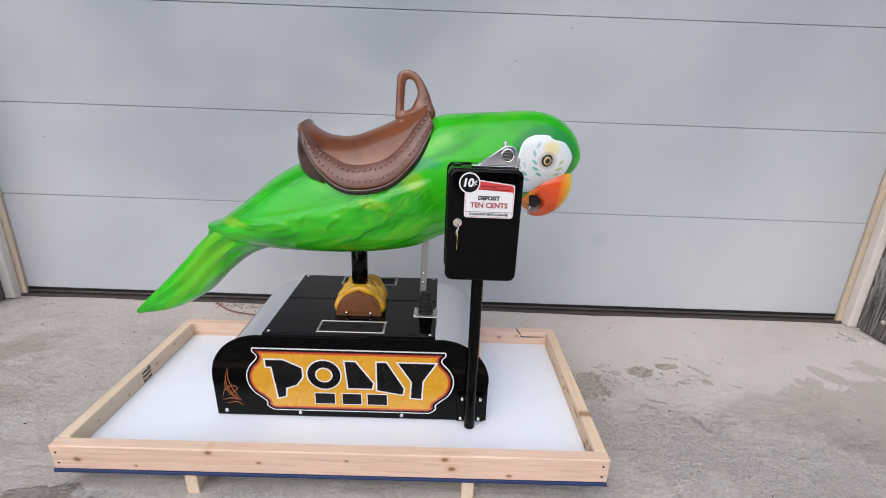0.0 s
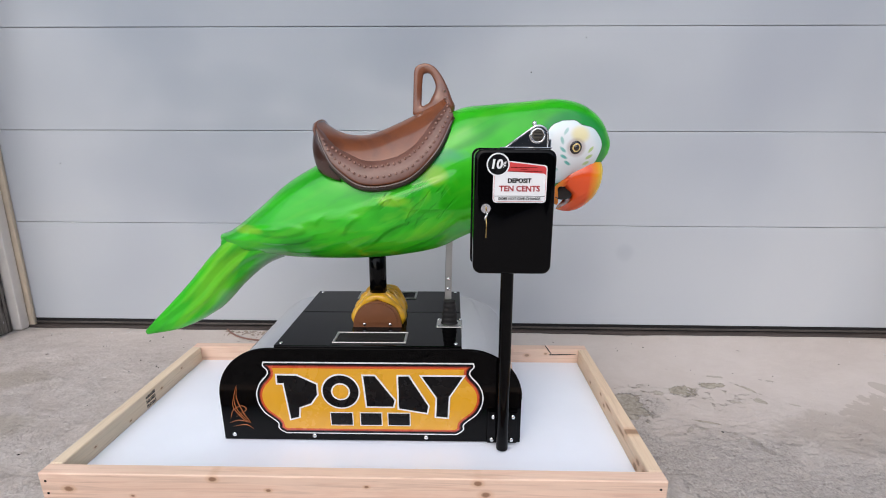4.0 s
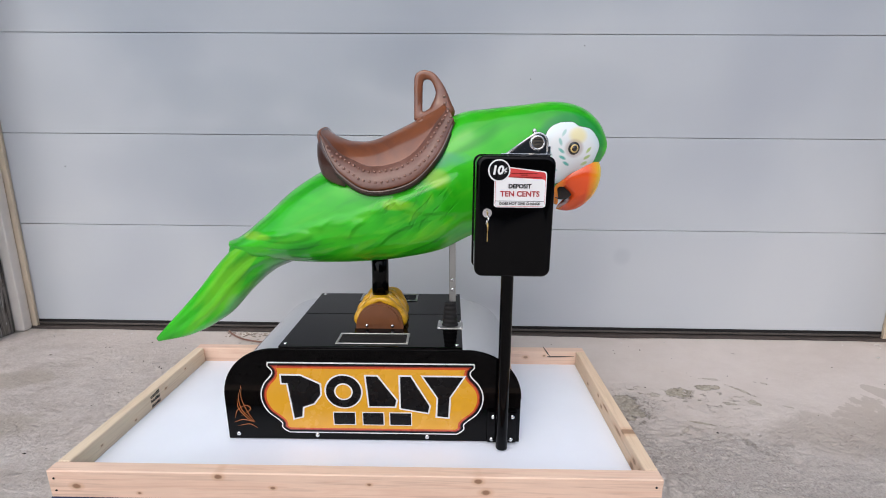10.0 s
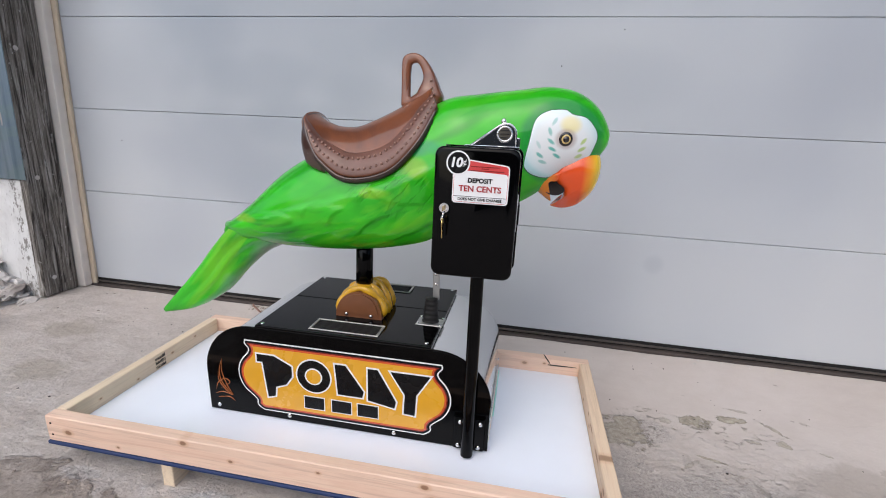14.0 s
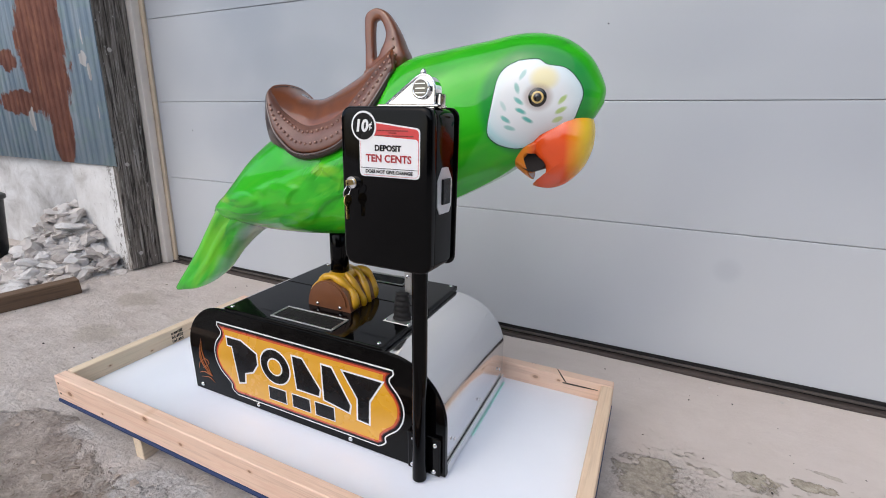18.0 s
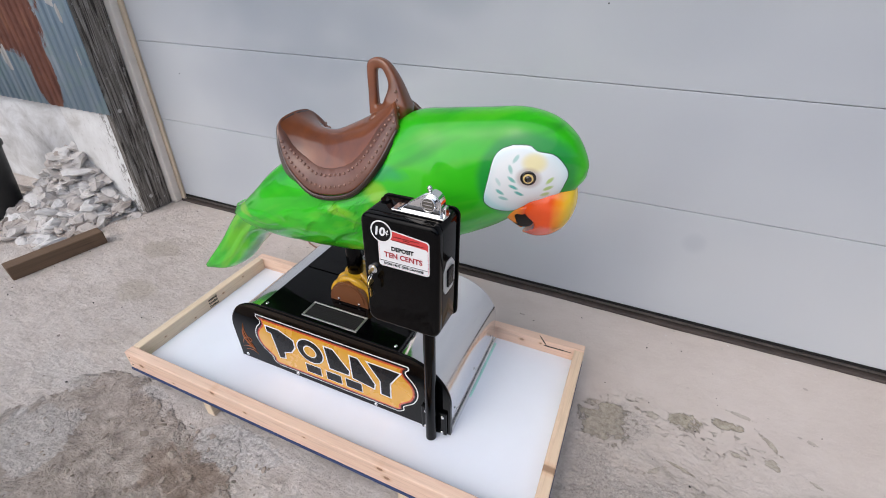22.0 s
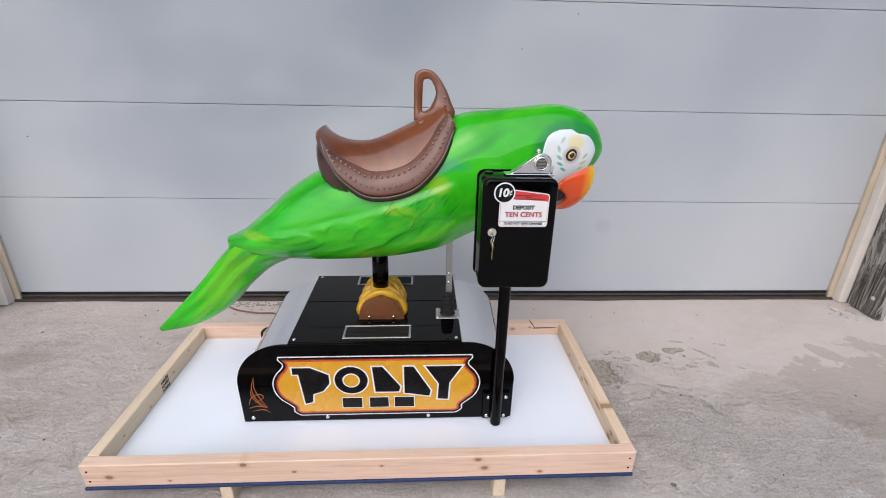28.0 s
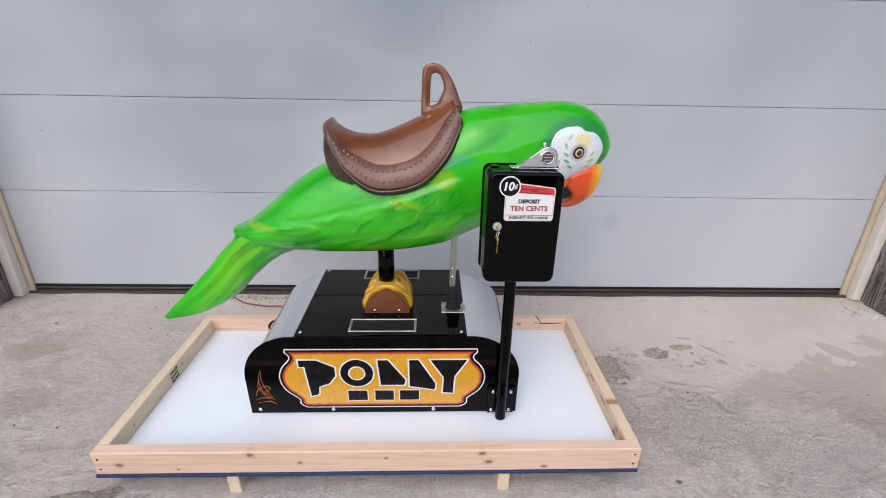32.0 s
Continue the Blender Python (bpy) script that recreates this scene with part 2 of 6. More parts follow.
    for px, py, rx, ry, turn, k in ((0.98, 1.755, 0.065, 0.042, 8, 1.0), (1.12, 1.795, 0.068, 0.026, 4, 1.0), (1.19, 1.865, 0.055, 0.009, -8, 0.6), (1.265, 1.775, 0.06, 0.012, -50, 0.8), (1.265, 1.685, 0.026, 0.020, -20, 0.8), (1.155, 1.675, 0.04, 0.012, 5, 0.7), (0.96, 1.545, 0.07, 0.007, -16, 0.9), (0.87, 1.735, 0.03, 0.02, 20, 0.6), (1.39, 1.66, 0.03, 0.008, -30, 0.7), (1.41, 1.84, 0.025, 0.012, -30, 0.5), (0.89, 1.50, 0.05, 0.010, 40, 0.6)):
        f = maths(nt, "MULTIPLY", patch(nt, sep, v, px, py, rx, ry, 26.0, 2.6, 0.10, turn), k)
        scar = f if scar is None else maths(nt, "MAXIMUM", scar, f)
    # crumbs of the same bed showing through pin-holes round the scars
    crumb = ramp(nt, noise_tex(nt, coords(nt, (1, 1.7, 1)), 30.0, 9, 0.72, 0.5), [(0.57, (0, 0, 0)), (0.61, (1, 1, 1))])
    for px, py, rx, ry, k in ((0.82, 1.72, 0.20, 0.10, 0.8), (1.08, 1.70, 0.24, 0.10, 0.55), (0.73, 1.60, 0.10, 0.14, 0.9), (1.05, 1.45, 0.30, 0.12, 0.5)):
        f = maths(nt, "MULTIPLY", maths(nt, "MULTIPLY", patch(nt, sep, v, px, py, rx, ry, 9.0, 1.4, 0.5), crumb), k)
        scar = maths(nt, "MAXIMUM", scar, f)
    soaked = maths(nt, "MULTIPLY", patch(nt, sep, v, 0.70, 1.63, 0.10, 0.10, 16.0, 2.0, 0.12), 0.8)
    scar = maths(nt, "MAXIMUM", scar, soaked)
    c = mix(nt, maths(nt, "MULTIPLY", scar, 0.85), c, ramp(nt, noise_tex(nt, v, 55.0, 6, 0.7), [(0.36, (0.20, 0.175, 0.13)), (0.5, (0.34, 0.305, 0.235)), (0.64, (0.46, 0.425, 0.345))]))
    # damp, darker concrete spreading from the far post, with a clear edge
    damp = maths(nt, "MAXIMUM", patch(nt, sep, v, 2.15, 1.42, 0.68, 0.42, 3.4, 1.6, 0.04), patch(nt, sep, v, 1.88, 1.77, 0.09, 0.050, 6.0, 1.3, 0.05, -50))
    damp = maths(nt, "MAXIMUM", damp, maths(nt, "MULTIPLY", patch(nt, sep, v, 1.45, 1.50, 0.28, 0.14, 4.0, 1.5, 0.3), 0.7))
    c = mix(nt, maths(nt, "MULTIPLY", damp, 0.56), c, (0.36, 0.31, 0.258))
    c = mix(nt, 1.0, c, mix(nt, worn, (0.97, 0.95, 0.945), (1.09, 1.063, 1.05)), "MULTIPLY")
    nt.links.new(c, b.inputs["Base Color"])
    wet = maths(nt, "ADD", maths(nt, "MULTIPLY", mud, 0.22), maths(nt, "MULTIPLY", damp, 0.25))
    nt.links.new(maths(nt, "SUBTRACT", 0.88, wet), b.inputs["Roughness"])
    h = maths(nt, "ADD", mid, maths(nt, "ADD", maths(nt, "MULTIPLY", step, 0.35), maths(nt, "MULTIPLY", fine, 0.28)))
    h = maths(nt, "SUBTRACT", maths(nt, "ADD", h, maths(nt, "MULTIPLY", sweep, 0.55)), maths(nt, "ADD", maths(nt, "MULTIPLY", hole, 0.5), maths(nt, "MULTIPLY", crease, 0.12)))
    h = maths(nt, "ADD", maths(nt, "MULTIPLY", h, worn), maths(nt, "SUBTRACT", maths(nt, "MULTIPLY", mud, maths(nt, "MULTIPLY", clod, 1.2)), maths(nt, "MULTIPLY", scar, 0.3)))
    bump(nt, b, h, 1.0, 0.022)
    return m


# dim bluish door patches, discolouration plus painted shade: middle, half sizes, depth
SMUDGES_AND_SHADE = ((-1.0, 1.58, 1.4, 0.70, 0.66), (-1.6, 1.9, 0.9, 0.5, 0.4), (-1.2, 0.88, 0.8, 0.35, 0.4), (-1.44, 1.46, 0.26, 0.20, 0.45), (-1.15, 1.27, 0.42, 0.16, 0.4), (-0.30, 1.42, 0.30, 0.2, 0.4), (0.35, 1.9, 0.8, 0.45, 0.35), (-1.0, 1.05, 0.30, 0.16, 0.35), (-0.55, 1.15, 0.35, 0.2, 0.35), (-1.9, 1.3, 0.4, 0.3, 0.2), (0.9, 0.45, 0.06, 0.06, 0.25), (0.6, 1.3, 0.4, 0.2, 0.15))


def door_mat():
    m, nt, b = material("painted_steel_door", 0.28)
    b.inputs["Specular IOR Level"].default_value = 0.65
    v = coords(nt)
    big = noise_tex(nt, v, 0.9, 2, 0.45, 0.2)
    c = ramp(nt, big, [(0.32, (0.435, 0.46, 0.505)), (0.5, (0.50, 0.525, 0.56)), (0.7, (0.545, 0.563, 0.588))])
    sep = nt.nodes.new("ShaderNodeSeparateXYZ")
    nt.links.new(v, sep.inputs[0])
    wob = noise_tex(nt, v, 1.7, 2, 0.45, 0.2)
    for cx, cz, rx, rz, k in SMUDGES_AND_SHADE:
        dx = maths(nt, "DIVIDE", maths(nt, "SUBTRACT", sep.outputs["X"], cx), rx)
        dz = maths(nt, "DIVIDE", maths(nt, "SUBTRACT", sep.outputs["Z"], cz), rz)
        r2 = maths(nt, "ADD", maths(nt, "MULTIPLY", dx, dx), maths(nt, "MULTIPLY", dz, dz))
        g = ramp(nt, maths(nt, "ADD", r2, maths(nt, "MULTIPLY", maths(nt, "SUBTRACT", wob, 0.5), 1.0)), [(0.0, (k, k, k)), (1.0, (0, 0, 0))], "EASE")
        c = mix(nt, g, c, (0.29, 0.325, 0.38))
    nt.links.new(c, b.inputs["Base Color"])
    fine = noise_tex(nt, v, 220.0, 3)
    bump(nt, b, fine, 0.04, 0.002)
    return m


def lumber_mat(name, light, dark, axis=0, knots=()):
    m, nt, b = material(name, 0.72)
    s = [18.0, 18.0, 18.0]
    s[axis] = 1.1
    v = coords(nt, tuple(s))
    g = noise_tex(nt, v, 2.2, 6, 0.6, 1.2)
    c = ramp(nt, g, [(0.3, dark), (0.48, light), (0.62, tuple(0.9 * a for a in light)), (0.75, dark)])
    fs = [90.0, 90.0, 90.0]
    fs[axis] = 3.0
    c = mix(nt, ramp(nt, noise_tex(nt, coords(nt, tuple(fs)), 1.0, 4, 0.6, 0.5), [(0.32, (0.75, 0.75, 0.75)), (0.47, (0, 0, 0))]), c, tuple(0.70 * a for a in dark))
    wide = noise_tex(nt, coords(nt), 3.0, 4)
    c = mix(nt, 0.35, c, ramp(nt, wide, [(0.3, tuple(0.8 * a for a in light)), (0.7, tuple(min(1, 1.1 * a) for a in light))]))
    sep = nt.nodes.new("ShaderNodeSeparateXYZ")
    nt.links.new(coords(nt), sep.inputs[0])
    wob = maths(nt, "SUBTRACT", noise_tex(nt, coords(nt), 34.0, 4, 0.6), 0.5)
    for at, z, size, *long in knots:
        du = maths(nt, "DIVIDE", maths(nt, "SUBTRACT", sep.outputs[axis], at), size * (long[0] if long else 1.5))
        dz = maths(nt, "DIVIDE", maths(nt, "SUBTRACT", sep.outputs["Z"], z), size)
        r2 = maths(nt, "ADD", maths(nt, "ADD", maths(nt, "MULTIPLY", du, du), maths(nt, "MULTIPLY", dz, dz)), wob)
        c = mix(nt, ramp(nt, maths(nt, "MULTIPLY", r2, 0.16), [(0.05, (0.5, 0.5, 0.5)), (0.6, (0, 0, 0))], "EASE"), c, (0.58, 0.32, 0.17))
        c = mix(nt, ramp(nt, r2, [(0.25, (0.85, 0.85, 0.85)), (0.9, (0, 0, 0))]), c, (0.19, 0.075, 0.03))
    oi = nt.nodes.new("ShaderNodeObjectInfo")
    c = mix(nt, maths(nt, "MULTIPLY", oi.outputs["Random"], 0.25), c, tuple(0.95 * a for a in light))
    nt.links.new(c, b.inputs["Base Color"])
    bump(nt, b, g, 0.15, 0.004)
    return m


def weathered_mat():
    """Old timber, furrowed along the grain, with scraps of grey paint."""
    m, nt, b = material("weathered_grey_wood", 0.9)
    g = noise_tex(nt, coords(nt, (16, 16, 1.0)), 2.5, 8, 0.65, 1.6)
    c = ramp(nt, g, [(0.34, (0.040, 0.033, 0.027)), (0.46, (0.17, 0.15, 0.13)), (0.56, (0.30, 0.27, 0.245)), (0.66, (0.46, 0.435, 0.41))])
    furrow = noise_tex(nt, coords(nt, (34, 34, 1.3)), 1.2, 4, 0.55, 1.8)
    crack = ramp(nt, furrow, [(0.36, (1, 1, 1)), (0.43, (0, 0, 0))])
    c = mix(nt, maths(nt, "MULTIPLY", crack, 0.85), c, (0.028, 0.022, 0.019))
    p = noise_tex(nt, coords(nt, (9, 9, 2.4)), 2.0, 6, 0.7, 0.8)
    # more of the paint has stayed on the far post, above knee height
    sep = nt.nodes.new("ShaderNodeSeparateXYZ")
    nt.links.new(coords(nt), sep.inputs[0])
    kept = maths(nt, "MULTIPLY", maths(nt, "GREATER_THAN", sep.outputs["X"], 0.0), ramp(nt, sep.outputs["Z"], [(0.0, (0, 0, 0)), (0.45, (0.10, 0.10, 0.10))]))
    p = maths(nt, "ADD", p, kept)
    c = mix(nt, ramp(nt, p, [(0.60, (0, 0, 0)), (0.64, (0.75, 0.75, 0.75))]), c, (0.52, 0.50, 0.475))
    fleck = noise_tex(nt, coords(nt, (5, 5, 3)), 9.0, 3, 0.5)
    c = mix(nt, ramp(nt, fleck, [(0.71, (0, 0, 0)), (0.73, (0.9, 0.9, 0.9))]), c, (0.70, 0.69, 0.67))
    nt.links.new(c, b.inputs["Base Color"])
    bump(nt, b, maths(nt, "SUBTRACT", g, maths(nt, "MULTIPLY", crack, 0.45)), 0.9, 0.025)
    return m


def corrugated_mat():
    m, nt, b = material("rusty_painted_sheet", 0.5, 0.1)
    v = coords(nt)
    streak = noise_tex(nt, coords(nt, (9, 1, 0.6)), 2.0, 6, 0.6, 0.3)
    c = ramp(nt, streak, [(0.3, (0.20, 0.29, 0.38)), (0.5, (0.29, 0.385, 0.47)), (0.7, (0.44, 0.52, 0.58))])
    low = noise_tex(nt, coords(nt, (2, 1, 3)), 3.0, 5, 0.6, 0.4)
    c = mix(nt, ramp(nt, low, [(0.50, (0, 0, 0)), (0.60, (0.5, 0.5, 0.5))]), c, (0.30, 0.42, 0.42))
    sep = nt.nodes.new("ShaderNodeSeparateXYZ")
    nt.links.new(v, sep.inputs[0])
    edge = noise_tex(nt, coords(nt, (3.4, 1, 1.5)), 3.2, 9, 0.72, 0.5)
    x, z = sep.outputs["X"], sep.outputs["Z"]

    def oval(px, pz, rx, rz, lean=0.0):
        dx = maths(nt, "DIVIDE", maths(nt, "ADD", maths(nt, "SUBTRACT", x, px), maths(nt, "MULTIPLY", maths(nt, "SUBTRACT", z, pz), lean)), rx)
        dz = maths(nt, "DIVIDE", maths(nt, "SUBTRACT", z, pz), rz)
        return maths(nt, "SUBTRACT", 1.0, maths(nt, "ADD", maths(nt, "MULTIPLY", dx, dx), maths(nt, "MULTIPLY", dz, dz)))

    # rust: one wide bloom that runs down the sheet, a tongue to the side, a tail at its foot
    rough = maths(nt, "MULTIPLY", maths(nt, "SUBTRACT", edge, 0.5), 2.2)
    fac = None
    for px, pz, rx, rz, lean in ((-3.0, 1.40, 0.30, 0.50, -0.04), (-3.40, 1.05, 0.32, 0.09, 0.25), (-2.92, 0.86, 0.13, 0.24, -0.1), (-3.45, 1.32, 0.12, 0.08, 0.0)):
        f = ramp(nt, maths(nt, "ADD", oval(px, pz, rx, rz, lean), rough), [(0.02, (0, 0, 0)), (0.22, (1, 1, 1))])
        fac = f if fac is None else mix(nt, 1.0, fac, f, "LIGHTEN")
    rc = ramp(nt, noise_tex(nt, coords(nt, (3, 3, 1)), 5.0, 6, 0.7), [(0.3, (0.15, 0.062, 0.048)), (0.55, (0.27, 0.115, 0.082)), (0.78, (0.42, 0.20, 0.11))])
    c = mix(nt, fac, c, rc)
    # bare spots of rust below, and paint peeled to white
    spot = noise_tex(nt, coords(nt, (9, 1, 7)), 1.6, 3, 0.5, 0.2)
    c = mix(nt, ramp(nt, spot, [(0.70, (0, 0, 0)), (0.73, (0.7, 0.7, 0.7))]), c, (0.17, 0.13, 0.12))
    chip = maths(nt, "MULTIPLY", maths(nt, "SUBTRACT", noise_tex(nt, v, 22.0, 3, 0.5), 0.5), 3.0)
    for px, pz, rx, rz in ((-2.545, 1.42, 0.020, 0.055), (-2.56, 1.30, 0.040, 0.042), (-3.27, 0.94, 0.026, 0.085), (-2.52, 1.22, 0.008, 0.05), (-2.50, 1.0, 0.006, 0.05)):
        c = mix(nt, ramp(nt, maths(nt, "ADD", oval(px, pz, rx, rz), chip), [(0.10, (0, 0, 0)), (0.16, (0.95, 0.95, 0.95))]), c, (0.68, 0.67, 0.65))
    nt.links.new(c, b.inputs["Base Color"])
    nt.links.new(maths(nt, "ADD", 0.45, maths(nt, "MULTIPLY", fac, 0.4)), b.inputs["Roughness"])
    bump(nt, b, edge, 0.2, 0.004)
    return m


def masonry_mat(pier=False):
    """Old whitewash over rough render; on the piers it is whiter and flakes by the post."""
    m, nt, b = material("whitewashed_pier" if pier else "whitewashed_masonry", 0.9)
    v = coords(nt)
    a = noise_tex(nt, v, 4.0, 8, 0.68, 0.5)
    if pier:
        c = ramp(nt, a, [(0.28, (0.46, 0.44, 0.42)), (0.42, (0.62, 0.61, 0.60)), (0.6, (0.73, 0.725, 0.72))])
    else:
        c = ramp(nt, a, [(0.28, (0.32, 0.31, 0.30)), (0.42, (0.50, 0.49, 0.485)), (0.60, (0.66, 0.66, 0.665))])
    d = noise_tex(nt, coords(nt, (3, 3, 1)), 14.0, 6, 0.7)
    c = mix(nt, ramp(nt, d, [(0.60, (0, 0, 0)), (0.68, (0.5, 0.5, 0.5))]), c, (0.30, 0.28, 0.25))
    if pier:
        sep = nt.nodes.new("ShaderNodeSeparateXYZ")
        nt.links.new(v, sep.inputs[0])
        near = maths(nt, "SUBTRACT", 1.0, maths(nt, "MULTIPLY", maths(nt, "ABSOLUTE", maths(nt, "SUBTRACT", maths(nt, "ABSOLUTE", sep.outputs["X"]), 2.52)), 9.0))
        f = maths(nt, "ADD", maths(nt, "MULTIPLY", near, 0.22), noise_tex(nt, coords(nt, (2, 2, 1)), 16.0, 9, 0.75, 0.2))
        c = mix(nt, ramp(nt, f, [(0.70, (0, 0, 0)), (0.74, (0.85, 0.85, 0.85))]), c, (0.17, 0.155, 0.14))
    nt.links.new(c, b.inputs["Base Color"])
    bump(nt, b, maths(nt, "ADD", a, maths(nt, "MULTIPLY", d, 0.4)), 0.6, 0.02)
    return m


def clear_coat(b, weight, rough, ior):
    """A thick glossy lacquer over the paint."""
    b.inputs["Coat Weight"].default_value = weight
    b.inputs["Coat Roughness"].default_value = rough
    b.inputs["Coat IOR"].default_value = ior


def parrot_mat(tail=False):
    """Airbrushed green paint under a clear gloss: yellow feather strokes, pale cheek."""
    m, nt, b = material("glossy_tail_paint" if tail else "glossy_green_paint", 0.5)
    b.inputs["Specular IOR Level"].default_value = 0.15
    v = coords(nt)
    sep = nt.nodes.new("ShaderNodeSeparateXYZ")
    nt.links.new(v, sep.inputs[0])
    x, z = sep.outputs["X"], sep.outputs["Z"]
    soft = noise_tex(nt, coords(nt, (3, 3, 5)), 1.6, 2, 0.45, 0.3)
    c = ramp(nt, soft, [(0.3, (0.014, 0.36, 0.005)), (0.5, (0.027, 0.47, 0.008)), (0.72, (0.050, 0.55, 0.013))])
    # long soft strokes along the back and the neck
    rot, wide = nt.nodes.new("ShaderNodeMapping"), nt.nodes.new("ShaderNodeMapping")
    rot.inputs["Rotation"].default_value = (0, radians(44 if tail else 24), 0)
    wide.inputs["Scale"].default_value = (2.0, 6.0, 18.0) if tail else (2.0, 6.0, 15.0)
    nt.links.new(v, rot.inputs["Vector"])
    nt.links.new(rot.outputs["Vector"], wide.inputs["Vector"])
    stroke = noise_tex(nt, wide.outputs["Vector"], 1.3, 2, 0.4, 0.5)
    c = mix(nt, ramp(nt, stroke, [(0.52, (0, 0, 0)), (0.72, (0.55, 0.55, 0.55))]), c, (0.095, 0.52, 0.016))
    c = mix(nt, ramp(nt, stroke, [(0.28, (0.55, 0.55, 0.55)), (0.44, (0, 0, 0))]), c, (0.010, 0.24, 0.014))
    if tail:
        c = mix(nt, ramp(nt, stroke, [(0.52, (0, 0, 0)), (0.66, (0.5, 0.5, 0.5))]), c, (0.20, 0.58, 0.016))
    # the folded wing: feather strokes that sweep round from the shoulder
    edge = maths(nt, "ADD", maths(nt, "ADD", -0.078, maths(nt, "MULTIPLY", x, 0.33)), maths(nt, "MULTIPLY", maths(nt, "MULTIPLY", x, x), 0.18))
    under = maths(nt, "SUBTRACT", edge, z)
    inside = mix(nt, 1.0, ramp(nt, under, [(0.0, (0, 0, 0)), (0.025, (1, 1, 1))]), ramp(nt, maths(nt, "ADD", x, 0.6), [(0.0, (0, 0, 0)), (0.72, (1, 1, 1)), (0.80, (1, 1, 1)), (0.86, (0, 0, 0))]), "MULTIPLY")
    ux, uz = maths(nt, "DIVIDE", maths(nt, "ADD", x, 0.59), 2.8), maths(nt, "ADD", z, 0.048)
    rad = maths(nt, "SQRT", maths(nt, "ADD", maths(nt, "MULTIPLY", ux, ux), maths(nt, "MULTIPLY", uz, uz)))
    ang = maths(nt, "ARCTAN2", uz, ux)
    cmb = nt.nodes.new("ShaderNodeCombineXYZ")
    nt.links.new(maths(nt, "MULTIPLY", rad, 42.0), cmb.inputs[0])
    nt.links.new(maths(nt, "MULTIPLY", ang, 3.0), cmb.inputs[1])
    nt.links.new(maths(nt, "MULTIPLY", sep.outputs["Y"], 1.5), cmb.inputs[2])
    quill = noise_tex(nt, cmb.outputs[0], 1.0, 3, 0.45, 0.55)
    gold = ramp(nt, quill, [(0.54, (0, 0, 0)), (0.66, (0.5, 0.5, 0.5))])
    c = mix(nt, mix(nt, 1.0, gold, inside, "MULTIPLY"), c, (0.15, 0.56, 0.014))
    deep = ramp(nt, quill, [(0.30, (0.45, 0.45, 0.45)), (0.42, (0, 0, 0))])
    c = mix(nt, mix(nt, 1.0, deep, inside, "MULTIPLY"), c, (0.006, 0.19, 0.008))
    # short slanting cuts carved into the shoulder and along the wing
    slant, fine = nt.nodes.new("ShaderNodeMapping"), nt.nodes.new("ShaderNodeMapping")
    slant.inputs["Rotation"].default_value = (0, radians(50), 0)
    fine.inputs["Scale"].default_value = (14.0, 6.0, 62.0)
    nt.links.new(v, slant.inputs["Vector"])
    nt.links.new(slant.outputs["Vector"], fine.inputs["Vector"])
    nick = noise_tex(nt, fine.outputs["Vector"], 1.0, 2, 0.4, 0.4)
    sx = maths(nt, "DIVIDE", maths(nt, "SUBTRACT", x, 0.10), 0.15)
    sz = maths(nt, "DIVIDE", maths(nt, "ADD", z, 0.085), 0.085)
    zone = ramp(nt, maths(nt, "ADD", maths(nt, "MULTIPLY", sx, sx), maths(nt, "MULTIPLY", sz, sz)), [(0.4, (1, 1, 1)), (1.0, (0, 0, 0))])
    cut = mix(nt, 1.0, ramp(nt, nick, [(0.36, (1, 1, 1)), (0.44, (0, 0, 0))]), zone, "MULTIPLY")
    c = mix(nt, maths(nt, "MULTIPLY", cut, 0.28), c, (0.008, 0.22, 0.010))
    # orange breath of paint on the shoulder and a teal one above it
    for px, pz, rx, rz, k, col in ((0.17, -0.005, 0.05, 0.035, 0.4, (0.45, 0.52, 0.02)), (0.05, -0.08, 0.06, 0.02, 0.35, (0.40, 0.55, 0.02)), (0.17, 0.055, 0.11, 0.03, 0.6, (0.02, 0.32, 0.14)), (-0.42, -0.185, 0.07, 0.016, 0.4, (0.40, 0.58, 0.03))):
        dx = maths(nt, "DIVIDE", maths(nt, "SUBTRACT", x, px), rx)
        dz = maths(nt, "DIVIDE", maths(nt, "SUBTRACT", z, pz), rz)
        d2 = maths(nt, "ADD", maths(nt, "MULTIPLY", dx, dx), maths(nt, "MULTIPLY", dz, dz))
        c = mix(nt, ramp(nt, maths(nt, "ADD", d2, maths(nt, "MULTIPLY", maths(nt, "SUBTRACT", quill, 0.5), 1.5)), [(0.1, (k, k, k)), (1.0, (0, 0, 0))], "EASE"), c, col)
    hx, hz = maths(nt, "DIVIDE", maths(nt, "SUBTRACT", x, 0.576), 0.118), maths(nt, "DIVIDE", maths(nt, "SUBTRACT", z, 0.071), 0.112)
    halo = maths(nt, "ADD", maths(nt, "MULTIPLY", hx, hx), maths(nt, "MULTIPLY", hz, hz))
    halo = ramp(nt, maths(nt, "ADD", maths(nt, "MULTIPLY", halo, 0.5), maths(nt, "MULTIPLY", maths(nt, "SUBTRACT", soft, 0.5), 0.2)), [(0.42, (0.78, 0.78, 0.78)), (0.64, (0, 0, 0))], "EASE")
    c = mix(nt, halo, c, (0.008, 0.23, 0.045))
    if tail:
        # the deck's pale reflection, put into the tail underside's colour as grey-green
        under = maths(nt, "ADD", maths(nt, "MULTIPLY", sep.outputs["X"], 0.72), maths(nt, "MULTIPLY", sep.outputs["Z"], -0.70))
        uf = ramp(nt, maths(nt, "ADD", maths(nt, "ADD", under, 0.5), maths(nt, "MULTIPLY", soft, 0.1)), [(0.445, (0, 0, 0)), (0.485, (0.7, 0.7, 0.7))])
